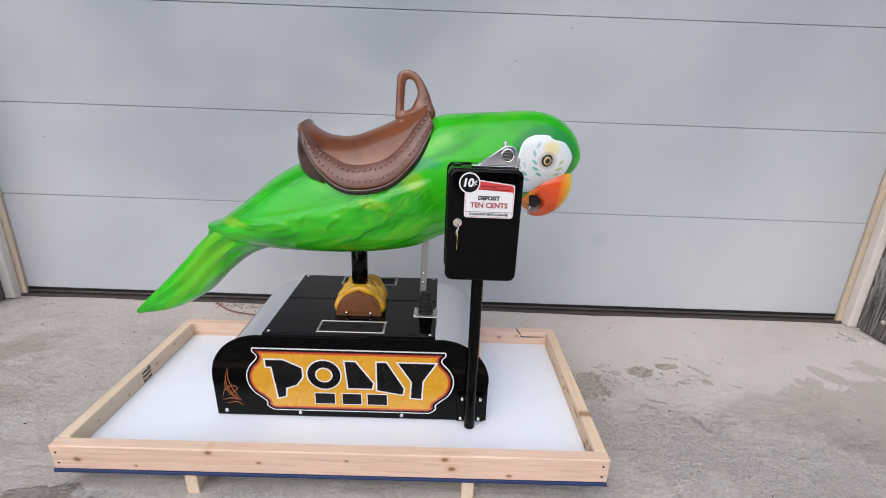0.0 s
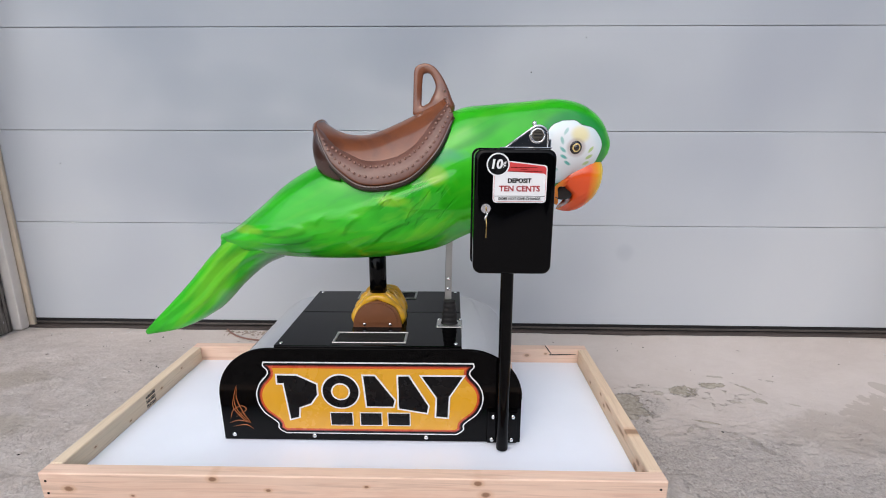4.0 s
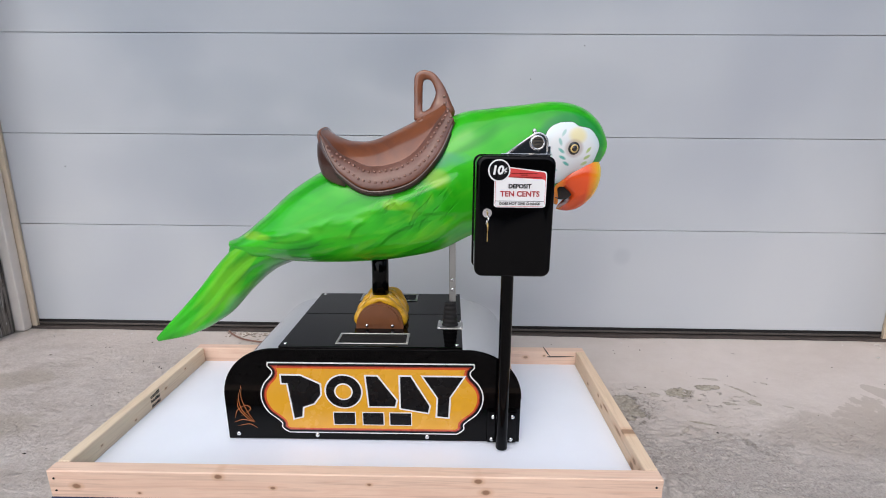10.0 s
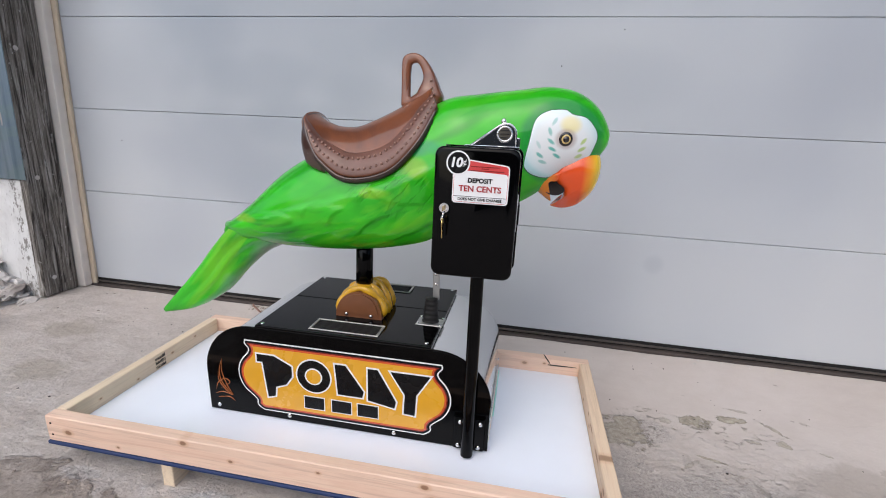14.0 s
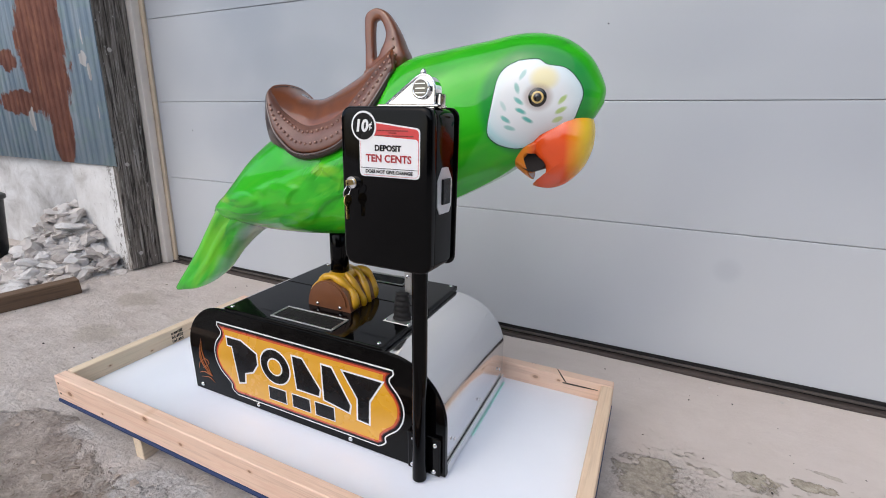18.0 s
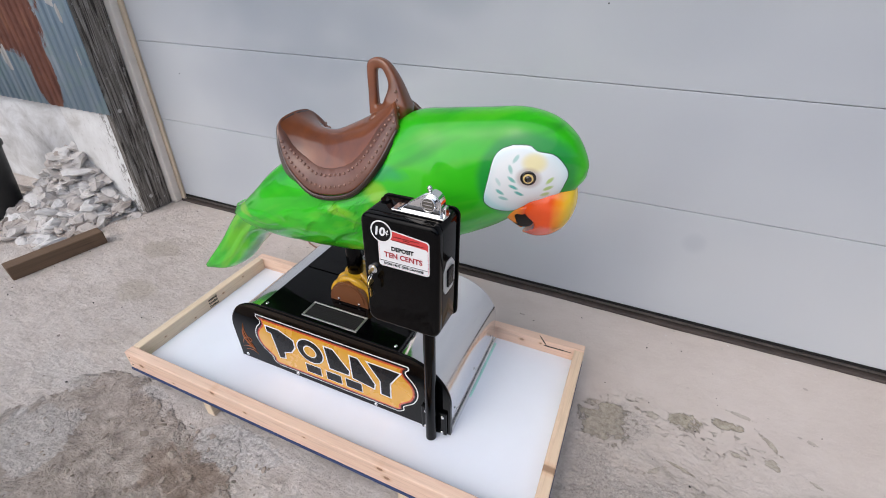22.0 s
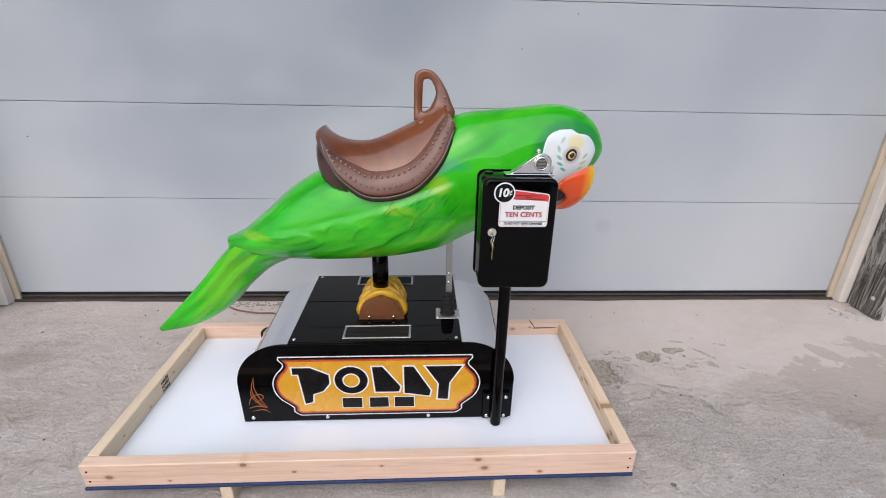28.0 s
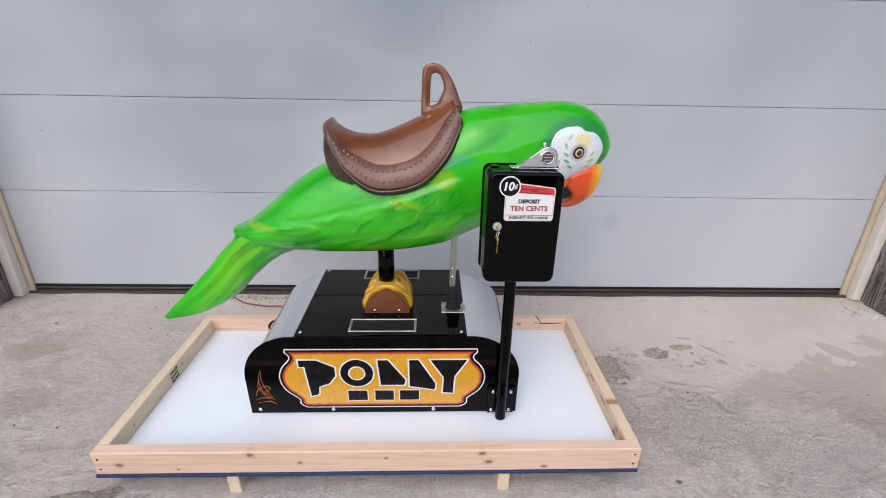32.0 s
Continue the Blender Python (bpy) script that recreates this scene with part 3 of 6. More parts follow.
        c = mix(nt, uf, c, (0.26, 0.34, 0.29))
    nt.links.new(c, b.inputs["Base Color"])
    clear_coat(b, 0.85, 0.012, 1.48)
    bump(nt, b, maths(nt, "SUBTRACT", mix(nt, 1.0, quill, inside, "MULTIPLY"), maths(nt, "MULTIPLY", cut, 0.5)), 0.5, 0.010)
    return m


def cheek_mat():
    """White face paint: a yellow breath over the eye, a brown one round it, teal and lime strokes."""
    m, nt, b = material("white_cheek_paint", 0.35)
    v = coords(nt)
    sep = nt.nodes.new("ShaderNodeSeparateXYZ")
    nt.links.new(v, sep.inputs[0])
    x, z = sep.outputs["X"], sep.outputs["Z"]

    def oval(px, pz, rx, rz, turn=0.0):
        dx, dz = maths(nt, "SUBTRACT", x, px), maths(nt, "SUBTRACT", z, pz)
        ct, st = math.cos(radians(turn)), math.sin(radians(turn))
        a = maths(nt, "DIVIDE", maths(nt, "ADD", maths(nt, "MULTIPLY", dx, ct), maths(nt, "MULTIPLY", dz, st)), rx)
        c = maths(nt, "DIVIDE", maths(nt, "SUBTRACT", maths(nt, "MULTIPLY", dz, ct), maths(nt, "MULTIPLY", dx, st)), rz)
        return maths(nt, "ADD", maths(nt, "MULTIPLY", a, a), maths(nt, "MULTIPLY", c, c))

    soft = noise_tex(nt, v, 60.0, 3, 0.5)
    wide = oval(0.572, 0.075, 0.11, 0.10)
    c = ramp(nt, wide, [(0.35, (0.84, 0.86, 0.86)), (0.8, (0.70, 0.83, 0.85)), (1.0, (0.50, 0.76, 0.78))])
    c = mix(nt, ramp(nt, oval(0.596, 0.122, 0.036, 0.030, -8), [(0.1, (0.75, 0.75, 0.75)), (1.0, (0, 0, 0))], "EASE"), c, (0.86, 0.74, 0.30))
    c = mix(nt, ramp(nt, oval(0.585, 0.0836, 0.040, 0.036), [(0.2, (0.55, 0.55, 0.55)), (0.8, (0, 0, 0))], "EASE"), c, (0.34, 0.20, 0.15))
    teal, lime = (0.03, 0.42, 0.34), (0.38, 0.56, 0.06)
    for px, pz, turn, k, col in CHEEK_STROKES:
        r2 = maths(nt, "ADD", oval(px, pz, 0.0155, 0.0062, turn), maths(nt, "MULTIPLY", maths(nt, "SUBTRACT", soft, 0.5), 0.7))
        c = mix(nt, ramp(nt, r2, [(0.1, (k, k, k)), (0.95, (0, 0, 0))], "EASE"), c, lime if col else teal)
    nt.links.new(c, b.inputs["Base Color"])
    clear_coat(b, 1.0, 0.02, 1.5)
    return m


def beak_mat():
    m, nt, b = material("glossy_orange_paint", 0.2)
    v = coords(nt)
    sep = nt.nodes.new("ShaderNodeSeparateXYZ")
    nt.links.new(v, sep.inputs[0])
    f = maths(nt, "ADD", maths(nt, "MULTIPLY", maths(nt, "SUBTRACT", sep.outputs["X"], 0.56), 6.6), maths(nt, "MULTIPLY", noise_tex(nt, v, 14, 3), 0.1))
    c = ramp(nt, f, [(0.0, (0.84, 0.26, 0.02)), (0.16, (0.78, 0.085, 0.012)), (0.58, (0.80, 0.085, 0.010)), (0.72, (0.84, 0.30, 0.014)), (0.86, (0.86, 0.58, 0.03))])
    nt.links.new(c, b.inputs["Base Color"])
    clear_coat(b, 0.45, 0.03, 1.45)
    return m


def leather_mat(border=False):
    m, nt, b = material("brown_painted_border" if border else "brown_painted_saddle", 0.5)
    v = coords(nt)
    a = noise_tex(nt, v, 7.0, 5, 0.6, 0.4)
    if border:
        c = ramp(nt, a, [(0.3, (0.095, 0.036, 0.022)), (0.5, (0.15, 0.062, 0.042)), (0.72, (0.20, 0.088, 0.062))])
    else:
        c = ramp(nt, a, [(0.3, (0.095, 0.021, 0.005)), (0.5, (0.175, 0.044, 0.008)), (0.72, (0.24, 0.064, 0.011))])
    nt.links.new(c, b.inputs["Base Color"])
    clear_coat(b, 0.45 if border else 0.9, 0.20 if border else 0.012, 1.5 if border else 1.52)
    bump(nt, b, noise_tex(nt, v, 30.0, 3), 0.02, 0.001)
    return m


def rubble_mat():
    """Broken concrete and dirty ice: every lump its own shade."""
    m, nt, b = material("pale_rubble", 0.9)
    g = nt.nodes.new("ShaderNodeNewGeometry")
    c = ramp(nt, g.outputs["Random Per Island"], [(0.0, (0.38, 0.325, 0.29)), (0.3, (0.49, 0.44, 0.405)), (0.6, (0.57, 0.525, 0.495)), (0.9, (0.70, 0.685, 0.675))])
    n = noise_tex(nt, coords(nt), 14.0, 7, 0.7)
    c = mix(nt, ramp(nt, n, [(0.32, (0.5, 0.5, 0.5)), (0.52, (0, 0, 0))]), c, (0.38, 0.33, 0.30))
    dust = noise_tex(nt, coords(nt), 3.0, 4, 0.6)
    c = mix(nt, ramp(nt, dust, [(0.45, (0, 0, 0)), (0.62, (0.5, 0.5, 0.5))]), c, (0.68, 0.66, 0.65))
    nt.links.new(c, b.inputs["Base Color"])
    bump(nt, b, n, 0.8, 0.02)
    return m


# painted strokes on the cheek: middle, turn, strength, lime or teal
CHEEK_STROKES = [(0.552, 0.130, 58, 0.5, 0), (0.541, 0.103, -72, 0.6, 0), (0.545, 0.077, -38, 0.8, 0), (0.550, 0.056, -26, 0.9, 0), (0.563, 0.038, -28, 0.9, 0), (0.512, 0.067, -60, 0.35, 0), (0.517, 0.039, -36, 0.8, 0), (0.525, 0.021, -20, 0.6, 0), (0.634, 0.078, 48, 0.8, 1), (0.631, 0.057, 30, 0.8, 1), (0.624, 0.038, 24, 0.7, 1)]
M_CONC, M_DOOR, M_WEATHER = concrete_mat(), door_mat(), weathered_mat()
PINE, PINE_DARK = (0.82, 0.585, 0.45), (0.68, 0.41, 0.29)
M_LUMBER = lumber_mat("fresh_pine", PINE, PINE_DARK, 0, ((-0.776, -0.05, 0.010), (-0.37, -0.012, 0.009), (-0.22, -0.046, 0.006), (0.35, -0.014, 0.009), (0.372, -0.05, 0.010), (0.55, -0.072, 0.007), (-0.60, -0.07, 0.005), (0.05, -0.03, 0.005)))
M_LUMBER_Y = lumber_mat("fresh_pine_side", (0.78, 0.63, 0.46), (0.67, 0.49, 0.33), 1, ((0.15, -0.035, 0.004), (0.30, -0.05, 0.004), (0.47, -0.03, 0.005), (0.60, -0.02, 0.004)))
M_LUMBER_KNOT = lumber_mat("knotty_pine_side", (0.79, 0.60, 0.43), (0.68, 0.46, 0.30), 1, ((0.118, -0.054, 0.012, 1.4), (0.062, -0.030, 0.013, 1.2), (0.361, -0.020, 0.006, 5.0), (0.240, -0.024, 0.008, 4.5), (0.205, 0.0, 0.010), (0.05, -0.035, 0.013), (0.105, -0.028, 0.010), (0.40, -0.04, 0.007), (0.44, -0.02, 0.006), (0.56, -0.045, 0.006)))
M_LUMBER_BACK = lumber_mat("split_pine", PINE, PINE_DARK, 0, ((0.60, -0.03, 0.008), (0.68, -0.022, 0.005), (-0.55, -0.03, 0.006), (0.45, -0.04, 0.004)))
M_OLDWOOD = lumber_mat("old_brown_timber", (0.15, 0.092, 0.055), (0.07, 0.042, 0.025), 1)
M_OLDSILL = plain("dark_sill_wood", (0.055, 0.042, 0.037), 0.8, 0, 0.55, 9, 0.5)
M_RETAIN = plain("grimy_retainer", (0.095, 0.082, 0.075), 0.5, 0.3, 0.4, 14, 0.2)
M_YARD = plain("dark_unseen_surround", (0.055, 0.052, 0.05), 0.8, 0, 0.4, 3, 0.3)
M_SHEET, M_MASON, M_PIER = corrugated_mat(), masonry_mat(), masonry_mat(True)
M_TRIM = plain("white_painted_trim", (0.76, 0.70, 0.64), 0.5, 0, 0.08, 12)
M_STOP = plain("tan_weatherstrip", (0.58, 0.48, 0.36), 0.6, 0, 0.15, 12)
M_RUBBER = plain("black_rubber", (0.018, 0.017, 0.017), 0.6)
M_RUBBER.node_tree.nodes["Principled BSDF"].inputs["Specular IOR Level"].default_value = 0.2
M_BLACK = plain("gloss_black_paint", (0.0012, 0.0012, 0.0014), 0.05, 0, 0.2, 20, 0.004)
M_BLACK.node_tree.nodes["Principled BSDF"].inputs["Specular IOR Level"].default_value = 0.14
M_STEEL = plain("brushed_stainless", (0.74, 0.74, 0.75), 0.13, 1.0, 0.02, 4, 0.001)
M_CHROME = plain("chrome", (0.80, 0.80, 0.80), 0.06, 1.0, 0.03, 20, 0.01)
M_FILM = plain("white_plastic_sheet", (0.83, 0.865, 0.945), 0.16, 0, 0.03, 6, 0.06)
M_TURQ = plain("turquoise_strip", (0.46, 0.86, 0.77), 0.25, 0, 0.1, 12, 0.02)
M_BLUE = plain("blue_foam_board", (0.011, 0.030, 0.11), 0.6)
M_YELLOW = plain("sign_yellow", (0.72, 0.36, 0.02), 0.25, 0, 0.04, 10, 0.01, 0.6)
M_RED = plain("sign_red", (0.60, 0.085, 0.02), 0.25, 0, 0.05, 10, 0.01, 0.6)
M_MAROON = plain("sign_maroon", (0.20, 0.016, 0.012), 0.25, 0, 0.05, 10, 0.01, 0.6)
M_WHITE = plain("sign_white", (0.80, 0.80, 0.80), 0.3, 0, 0.03, 10, 0.01)
M_LETTER_RED = plain("label_letter_red", (0.36, 0.014, 0.02), 0.4, 0, 0.05, 20, 0.01)
M_PAPER_RED = plain("label_red", (0.62, 0.05, 0.05), 0.4, 0, 0.05, 20, 0.01)
M_INK = plain("label_black", (0.006, 0.006, 0.007), 0.25, 0, 0.1, 20, 0.01)
M_INK.node_tree.nodes["Principled BSDF"].inputs["Specular IOR Level"].default_value = 0.2
M_CLAW = plain("yellow_claw_paint", (0.62, 0.33, 0.012), 0.3, 0, 0.4, 14, 0.1, 0.4)
M_PERCH = plain("brown_perch_paint", (0.17, 0.06, 0.022), 0.35, 0, 0.2, 14, 0.1, 0.3)
M_BRASS = plain("brass_key", (0.62, 0.45, 0.17), 0.25, 1.0)
M_COPPER = plain("pinstripe_orange", (0.45, 0.13, 0.03), 0.3, 0, 0.1, 20, 0.01)
M_RUBBLE = rubble_mat()
M_CLOD = plain("dried_mud", (0.34, 0.285, 0.24), 0.95, 0, 0.35, 25, 0.5)
M_CABLE = plain("brown_cable", (0.22, 0.11, 0.08), 0.6)
M_PARROT, M_TAIL, M_BEAK, M_SADDLE = parrot_mat(), parrot_mat(True), beak_mat(), leather_mat()
M_BORDER, M_CHEEK = leather_mat(True), cheek_mat()
M_BACK = plain("dark_brown_lacquer", (0.045, 0.016, 0.009), 0.3, 0, 0.25, 12, 0.02, 0.8)
M_BROW = plain("dark_green_face_line", (0.006, 0.10, 0.035), 0.5, 0, 0.15, 20, 0.01, 0.3)
M_EYEGOLD = plain("eye_gold", (0.72, 0.52, 0.20), 0.2, 0, 0.1, 20, 0.01, 0.6)
M_EYEBROWN = plain("eye_brown", (0.045, 0.020, 0.008), 0.2, 0, 0.1, 20, 0.01, 0.6)
M_STUD = plain("saddle_studs", (0.30, 0.16, 0.12), 0.25, 0.3, 0.1, 20, 0.01, 0.4)
M_ROD = plain("bare_steel", (0.42, 0.42, 0.41), 0.4, 0.9, 0.1, 30, 0.05)
M_WINDOW = plain("coin_window_glass", (0.10, 0.09, 0.075), 0.08, 0.2, 0.2, 60, 0.02, 0.8)
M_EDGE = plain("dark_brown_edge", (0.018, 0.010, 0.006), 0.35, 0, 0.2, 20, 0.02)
M_MOUTH = plain("mouth_dark", (0.012, 0.008, 0.007), 0.75)
M_PLATE = plain("satin_plate", (0.70, 0.70, 0.70), 0.35, 0.4, 0.05, 20, 0.02)
M_BIN = plain("black_bin_plastic", (0.016, 0.017, 0.018), 0.45, 0, 0.2, 30, 0.1)
M_EYEDARK = plain("eye_dark", (0.012, 0.008, 0.006), 0.08, 0, 0.1, 20, 0.01, 0.8)


# ---- mesh helpers ----
def part(name, bm, mat, parent=None, label="", smooth=False):
    me = bpy.data.meshes.new(name)
    bmesh.ops.recalc_face_normals(bm, faces=bm.faces)
    bm.to_mesh(me)
    bm.free()
    if smooth:
        me.polygons.foreach_set("use_smooth", [True] * len(me.polygons))
    me.materials.append(mat)
    ob = new(name, me)
    ob.parent = parent
    if label:
        tagged(ob, label)
    return ob


def box(x0, x1, y0, y1, z0, z1, bevel=0.0, seg=2, bm=None):
    b = bm or bmesh.new()
    g = bmesh.ops.create_cube(b, size=1.0, matrix=Matrix.Translation(((x0 + x1) / 2, (y0 + y1) / 2, (z0 + z1) / 2)) @ Matrix.Diagonal((x1 - x0, y1 - y0, z1 - z0, 1)))
    if bevel:
        edges = list({e for v in g["verts"] for e in v.link_edges})
        bmesh.ops.bevel(b, geom=edges, offset=bevel, segments=seg, affect="EDGES", profile=0.5)
    return b


def cyl(p, q, r, r2=None, seg=20, bm=None):
    b = bm or bmesh.new()
    p, q = Vector(p), Vector(q)
    m = Matrix.Translation((p + q) / 2) @ (q - p).to_track_quat("Z", "Y").to_matrix().to_4x4()
    bmesh.ops.create_cone(b, cap_ends=True, segments=seg, radius1=r, radius2=r if r2 is None else r2, depth=(q - p).length, matrix=m)
    return b


def ball(p, r, sx=1, sy=1, sz=1, u=20, v=12, bm=None):
    b = bm or bmesh.new()
    bmesh.ops.create_uvsphere(b, u_segments=u, v_segments=v, radius=r, matrix=Matrix.Translation(p) @ Matrix.Diagonal((sx, sy, sz, 1)))
    return b


def prism(points, y0, y1, bm=None):
    """An outline in x and z, pushed from y0 to y1."""
    b = bm or bmesh.new()
    f = [b.verts.new((x, y0, z)) for x, z in points]
    k = [b.verts.new((x, y1, z)) for x, z in points]
    n = len(points)
    b.faces.new(f)
    b.faces.new(k[::-1])
    for i in range(n):
        b.faces.new((f[i], f[(i + 1) % n], k[(i + 1) % n], k[i]))
    return b


def loft(rings, bm=None, caps=True):
    b = bm or bmesh.new()
    vs = [[b.verts.new(p) for p in r] for r in rings]
    n = len(rings[0])
    for r, s in zip(vs, vs[1:]):
        for i in range(n):
            b.faces.new((r[i], r[(i + 1) % n], s[(i + 1) % n], s[i]))
    if caps:
        b.faces.new(vs[0][::-1])
        b.faces.new(vs[-1])
    return b


def spline(rows, steps):
    """Catmull-Rom through rows of numbers."""
    rows = [np.array(r, float) for r in rows]
    ext = [2 * rows[0] - rows[1], *rows, 2 * rows[-1] - rows[-2]]
    out = []
    for i in range(1, len(ext) - 2):
        p0, p1, p2, p3 = ext[i - 1 : i + 3]
        for k in range(steps):
            t = k / steps
            out.append(0.5 * (2 * p1 + (p2 - p0) * t + (2 * p0 - 5 * p1 + 4 * p2 - p3) * t * t + (3 * p1 - p0 - 3 * p2 + p3) * t**3))
    return [*out, rows[-1]]


def tube(points, radii, seg=12, steps=5, bm=None):
    rows = spline([(*p, r) for p, r in zip(points, radii)], steps)
    rings, up = [], Vector((0, 1, 0.01))
    for i, row in enumerate(rows):
        a, c = rows[max(0, i - 1)], rows[min(len(rows) - 1, i + 1)]
        d = Vector(c[:3] - a[:3]).normalized()
        s = d.cross(up).normalized()
        t = s.cross(d)
        rings.append([Vector(row[:3]) + float(row[3]) * (math.cos(k * math.tau / seg) * s + math.sin(k * math.tau / seg) * t) for k in range(seg)])
    return loft(rings, bm)


def lettering(text, size, bold=0.0, depth=0.0002, shear=0.0):
    """A bmesh of raised letters, centred, in the plane x z, facing -y."""
    cu = bpy.data.curves.new("letters", "FONT")
    cu.body, cu.size, cu.align_x, cu.align_y, cu.extrude, cu.offset, cu.shear = text, size, "CENTER", "CENTER", depth, bold, shear
    cu.resolution_u = 3
    ob = bpy.data.objects.new("letters", cu)
    me = bpy.data.meshes.new_from_object(ob)
    bm = bmesh.new()
    bm.from_mesh(me)
    bpy.data.objects.remove(ob)
    bpy.data.curves.remove(cu)
    bpy.data.meshes.remove(me)
    bm.transform(Matrix.Rotation(radians(90), 4, "X"))
    return bm


def empty(name, m, label, category, group="", kind=""):
    ob = new(name)
    ob.matrix_world = m
    ob.empty_display_size = 0.1
    return tagged(ob, label, category, group, kind)


def shifted(bm, d):
    bm.transform(Matrix.Translation(d))
    return bm


# ---- ground ----
def ground_z(x, y):
    """The yard falls away from the door."""
    return 0.05 * (y - 2.3) if y > 0.9 else -0.07 + 0.02 * (y - 0.9)


def make_ground():
    bm = bmesh.new()
    xs = [-400, -60, -12, -6, *np.arange(-4.0, -2.5, 0.1), *np.arange(-2.5, 2.51, 0.025), *np.arange(2.6, 4.01, 0.1), 6, 12, 60, 400]
    ys = [-400, -60, -12, -5, *np.arange(-2.0, 0.2, 0.1), *np.arange(0.2, 2.44, 0.025), 2.6]
    grid = []
    for y in ys:
        row = []
        for x in xs:
            z = ground_z(x, y if y > -6 else -6)
            if abs(x) < 4 and y > -2:
                z += 0.006 * noise.noise((x * 1.7, y * 1.7, 0)) + 0.003 * noise.noise((x * 6, y * 6, 3))
                rough = min(1.0, max(0.1, (2.0 - y) * 0.9))
                z += rough * (0.004 * noise.noise((x * 14, y * 14, 5)) + 0.005 * noise.noise((x * 31, y * 31, 8)))
            row.append(bm.verts.new((x, y, z)))
        grid.append(row)
    for a, b in zip(grid, grid[1:]):
        for i in range(len(xs) - 1):
            bm.faces.new((a[i], a[i + 1], b[i + 1], b[i]))
    ob = part("ground", bm, M_CONC, None, "", True)
    tagged(ob, "worn stained concrete apron sloping from the garage door", "ground", "", "structure")


make_ground()

# ---- garage front ----
DOOR_Y, WALL_Y = 2.305, 2.04
DX0, DX1 = -2.42, 2.42


def make_garage():
    door = empty("garage_door", pose(0, DOOR_Y, 0), "pale grey steel sectional garage door, closed", "garage door", "", "structure")
    seams = [0.045, 0.592, 1.068, 1.552, 2.03, 2.5, 2.97]
    for i, (a, b) in enumerate(zip(seams, seams[1:])):
        bm = box(DX0, DX1, 0, 0.045, a + 0.001, b - 0.001, 0.003, 2)
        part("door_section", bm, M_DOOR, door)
    bm = box(DX0, DX1, 0.004, 0.04, -0.02, 0.0445, 0.003, 2)
    part("bottom_seal", bm, M_RUBBER, door, "black rubber bottom seal")
    bm = box(DX0, DX1, -0.006, 0.0035, 0.019, 0.030, 0.002, 2)
    part("seal_retainer", bm, M_RETAIN, door, "grimy metal strip holding the seal")
    bm = box(DX0, DX1, 0.03, 0.06, 0.0, 2.97)
    part("door_backing", bm, M_RUBBER, door)
    bm = box(DX0 + 0.001, DX1 - 0.001, 2.276, 2.36, -0.06, 0.012, 0.006, 1)
    tagged(part("threshold", bm, M_OLDSILL), "dark brown worn timber sill under the garage door", "sill", "", "structure")
    # timber lining on both sides, then white trim and stop
    for s in (-1, 1):
        x = 2.42 * s
        bm = box(min(x, x + 0.045 * s), max(x, x + 0.045 * s), WALL_Y - 0.005, 2.233, -0.005, 3.1, 0.006, 1)
        tagged(part("door_post", bm, M_WEATHER), "weathered grey timber door post with peeling paint", "post", "door posts", "structure")
        a, b = sorted((x + 0.01 * s, x - 0.045 * s))
        bm = box(a, b, 2.235, 2.285, 0.0, 3.1, 0.004, 1)
        tagged(part("trim", bm, M_TRIM), "white painted door trim board", "trim", "door trim", "structure")
        a, b = sorted((x - 0.02 * s, x - 0.072 * s))
        bm = box(a, b, 2.286, 2.304, 0.0, 3.1, 0.003, 1)
        tagged(part("trim", bm, M_STOP), "tan weatherstrip along the door edge", "trim", "door stops", "structure")
        # wall beside the opening
        a, b = sorted((x + 0.047 * s, x + 5.5 * s))
        bm = box(a, b, WALL_Y + 0.03, 2.4, -0.3, 0.684)
        ob = part("wall_west" if s < 0 else "wall_east", bm, M_MASON)
        tagged(ob, "whitewashed masonry plinth wall, flaking", "wall", "", "structure")
        # smoother whitewashed pier beside the post, its foot flaking
        a2, b2 = sorted((x + 0.047 * s, x + 0.53 * s))
        tagged(part("wall_pier", box(a2, b2, WALL_Y + 0.004, WALL_Y + 0.029, -0.2, 0.668, 0.004, 1), M_PIER), "whitewashed render pier beside the door post, flaking at its edge", "wall", "wall piers", "structure")
        bm = box(a, b, WALL_Y + 0.06, 2.4, 0.684, 4.0)
        tagged(part("wall_core", bm, M_MASON), "wall behind the metal sheet", "wall", "", "structure")
        # corrugated sheet
        bm = bmesh.new()
        n, pitch = int(5.4 / 0.008), 0.064
        lo, hi = [], []
        for k in range(n):
            xx = x + s * (0.008 * k - 0.022)
            yy = WALL_Y - 0.008 - 0.011 * max(0.0, math.cos(0.008 * k * math.tau / pitch)) ** 5
            lo.append(bm.verts.new((xx, yy, 0.672)))
            hi.append(bm.verts.new((xx, yy, 4.0)))
        for k in range(n - 1):
            bm.faces.new((lo[k], lo[k + 1], hi[k + 1], hi[k]))
        ob = part("corrugated_sheet", bm, M_SHEET, None, "", True)
        so = ob.modifiers.new("thickness", "SOLIDIFY")
        so.thickness = 0.002
        tagged(ob, "blue-grey corrugated metal siding with rust and peeling paint", "siding", "metal siding", "structure")
    bm = box(-8, 8, WALL_Y, 2.4, 3.1, 4.0)
    tagged(part("wall_lintel", bm, M_YARD), "dark wall above the garage door", "wall", "", "structure")


make_garage()


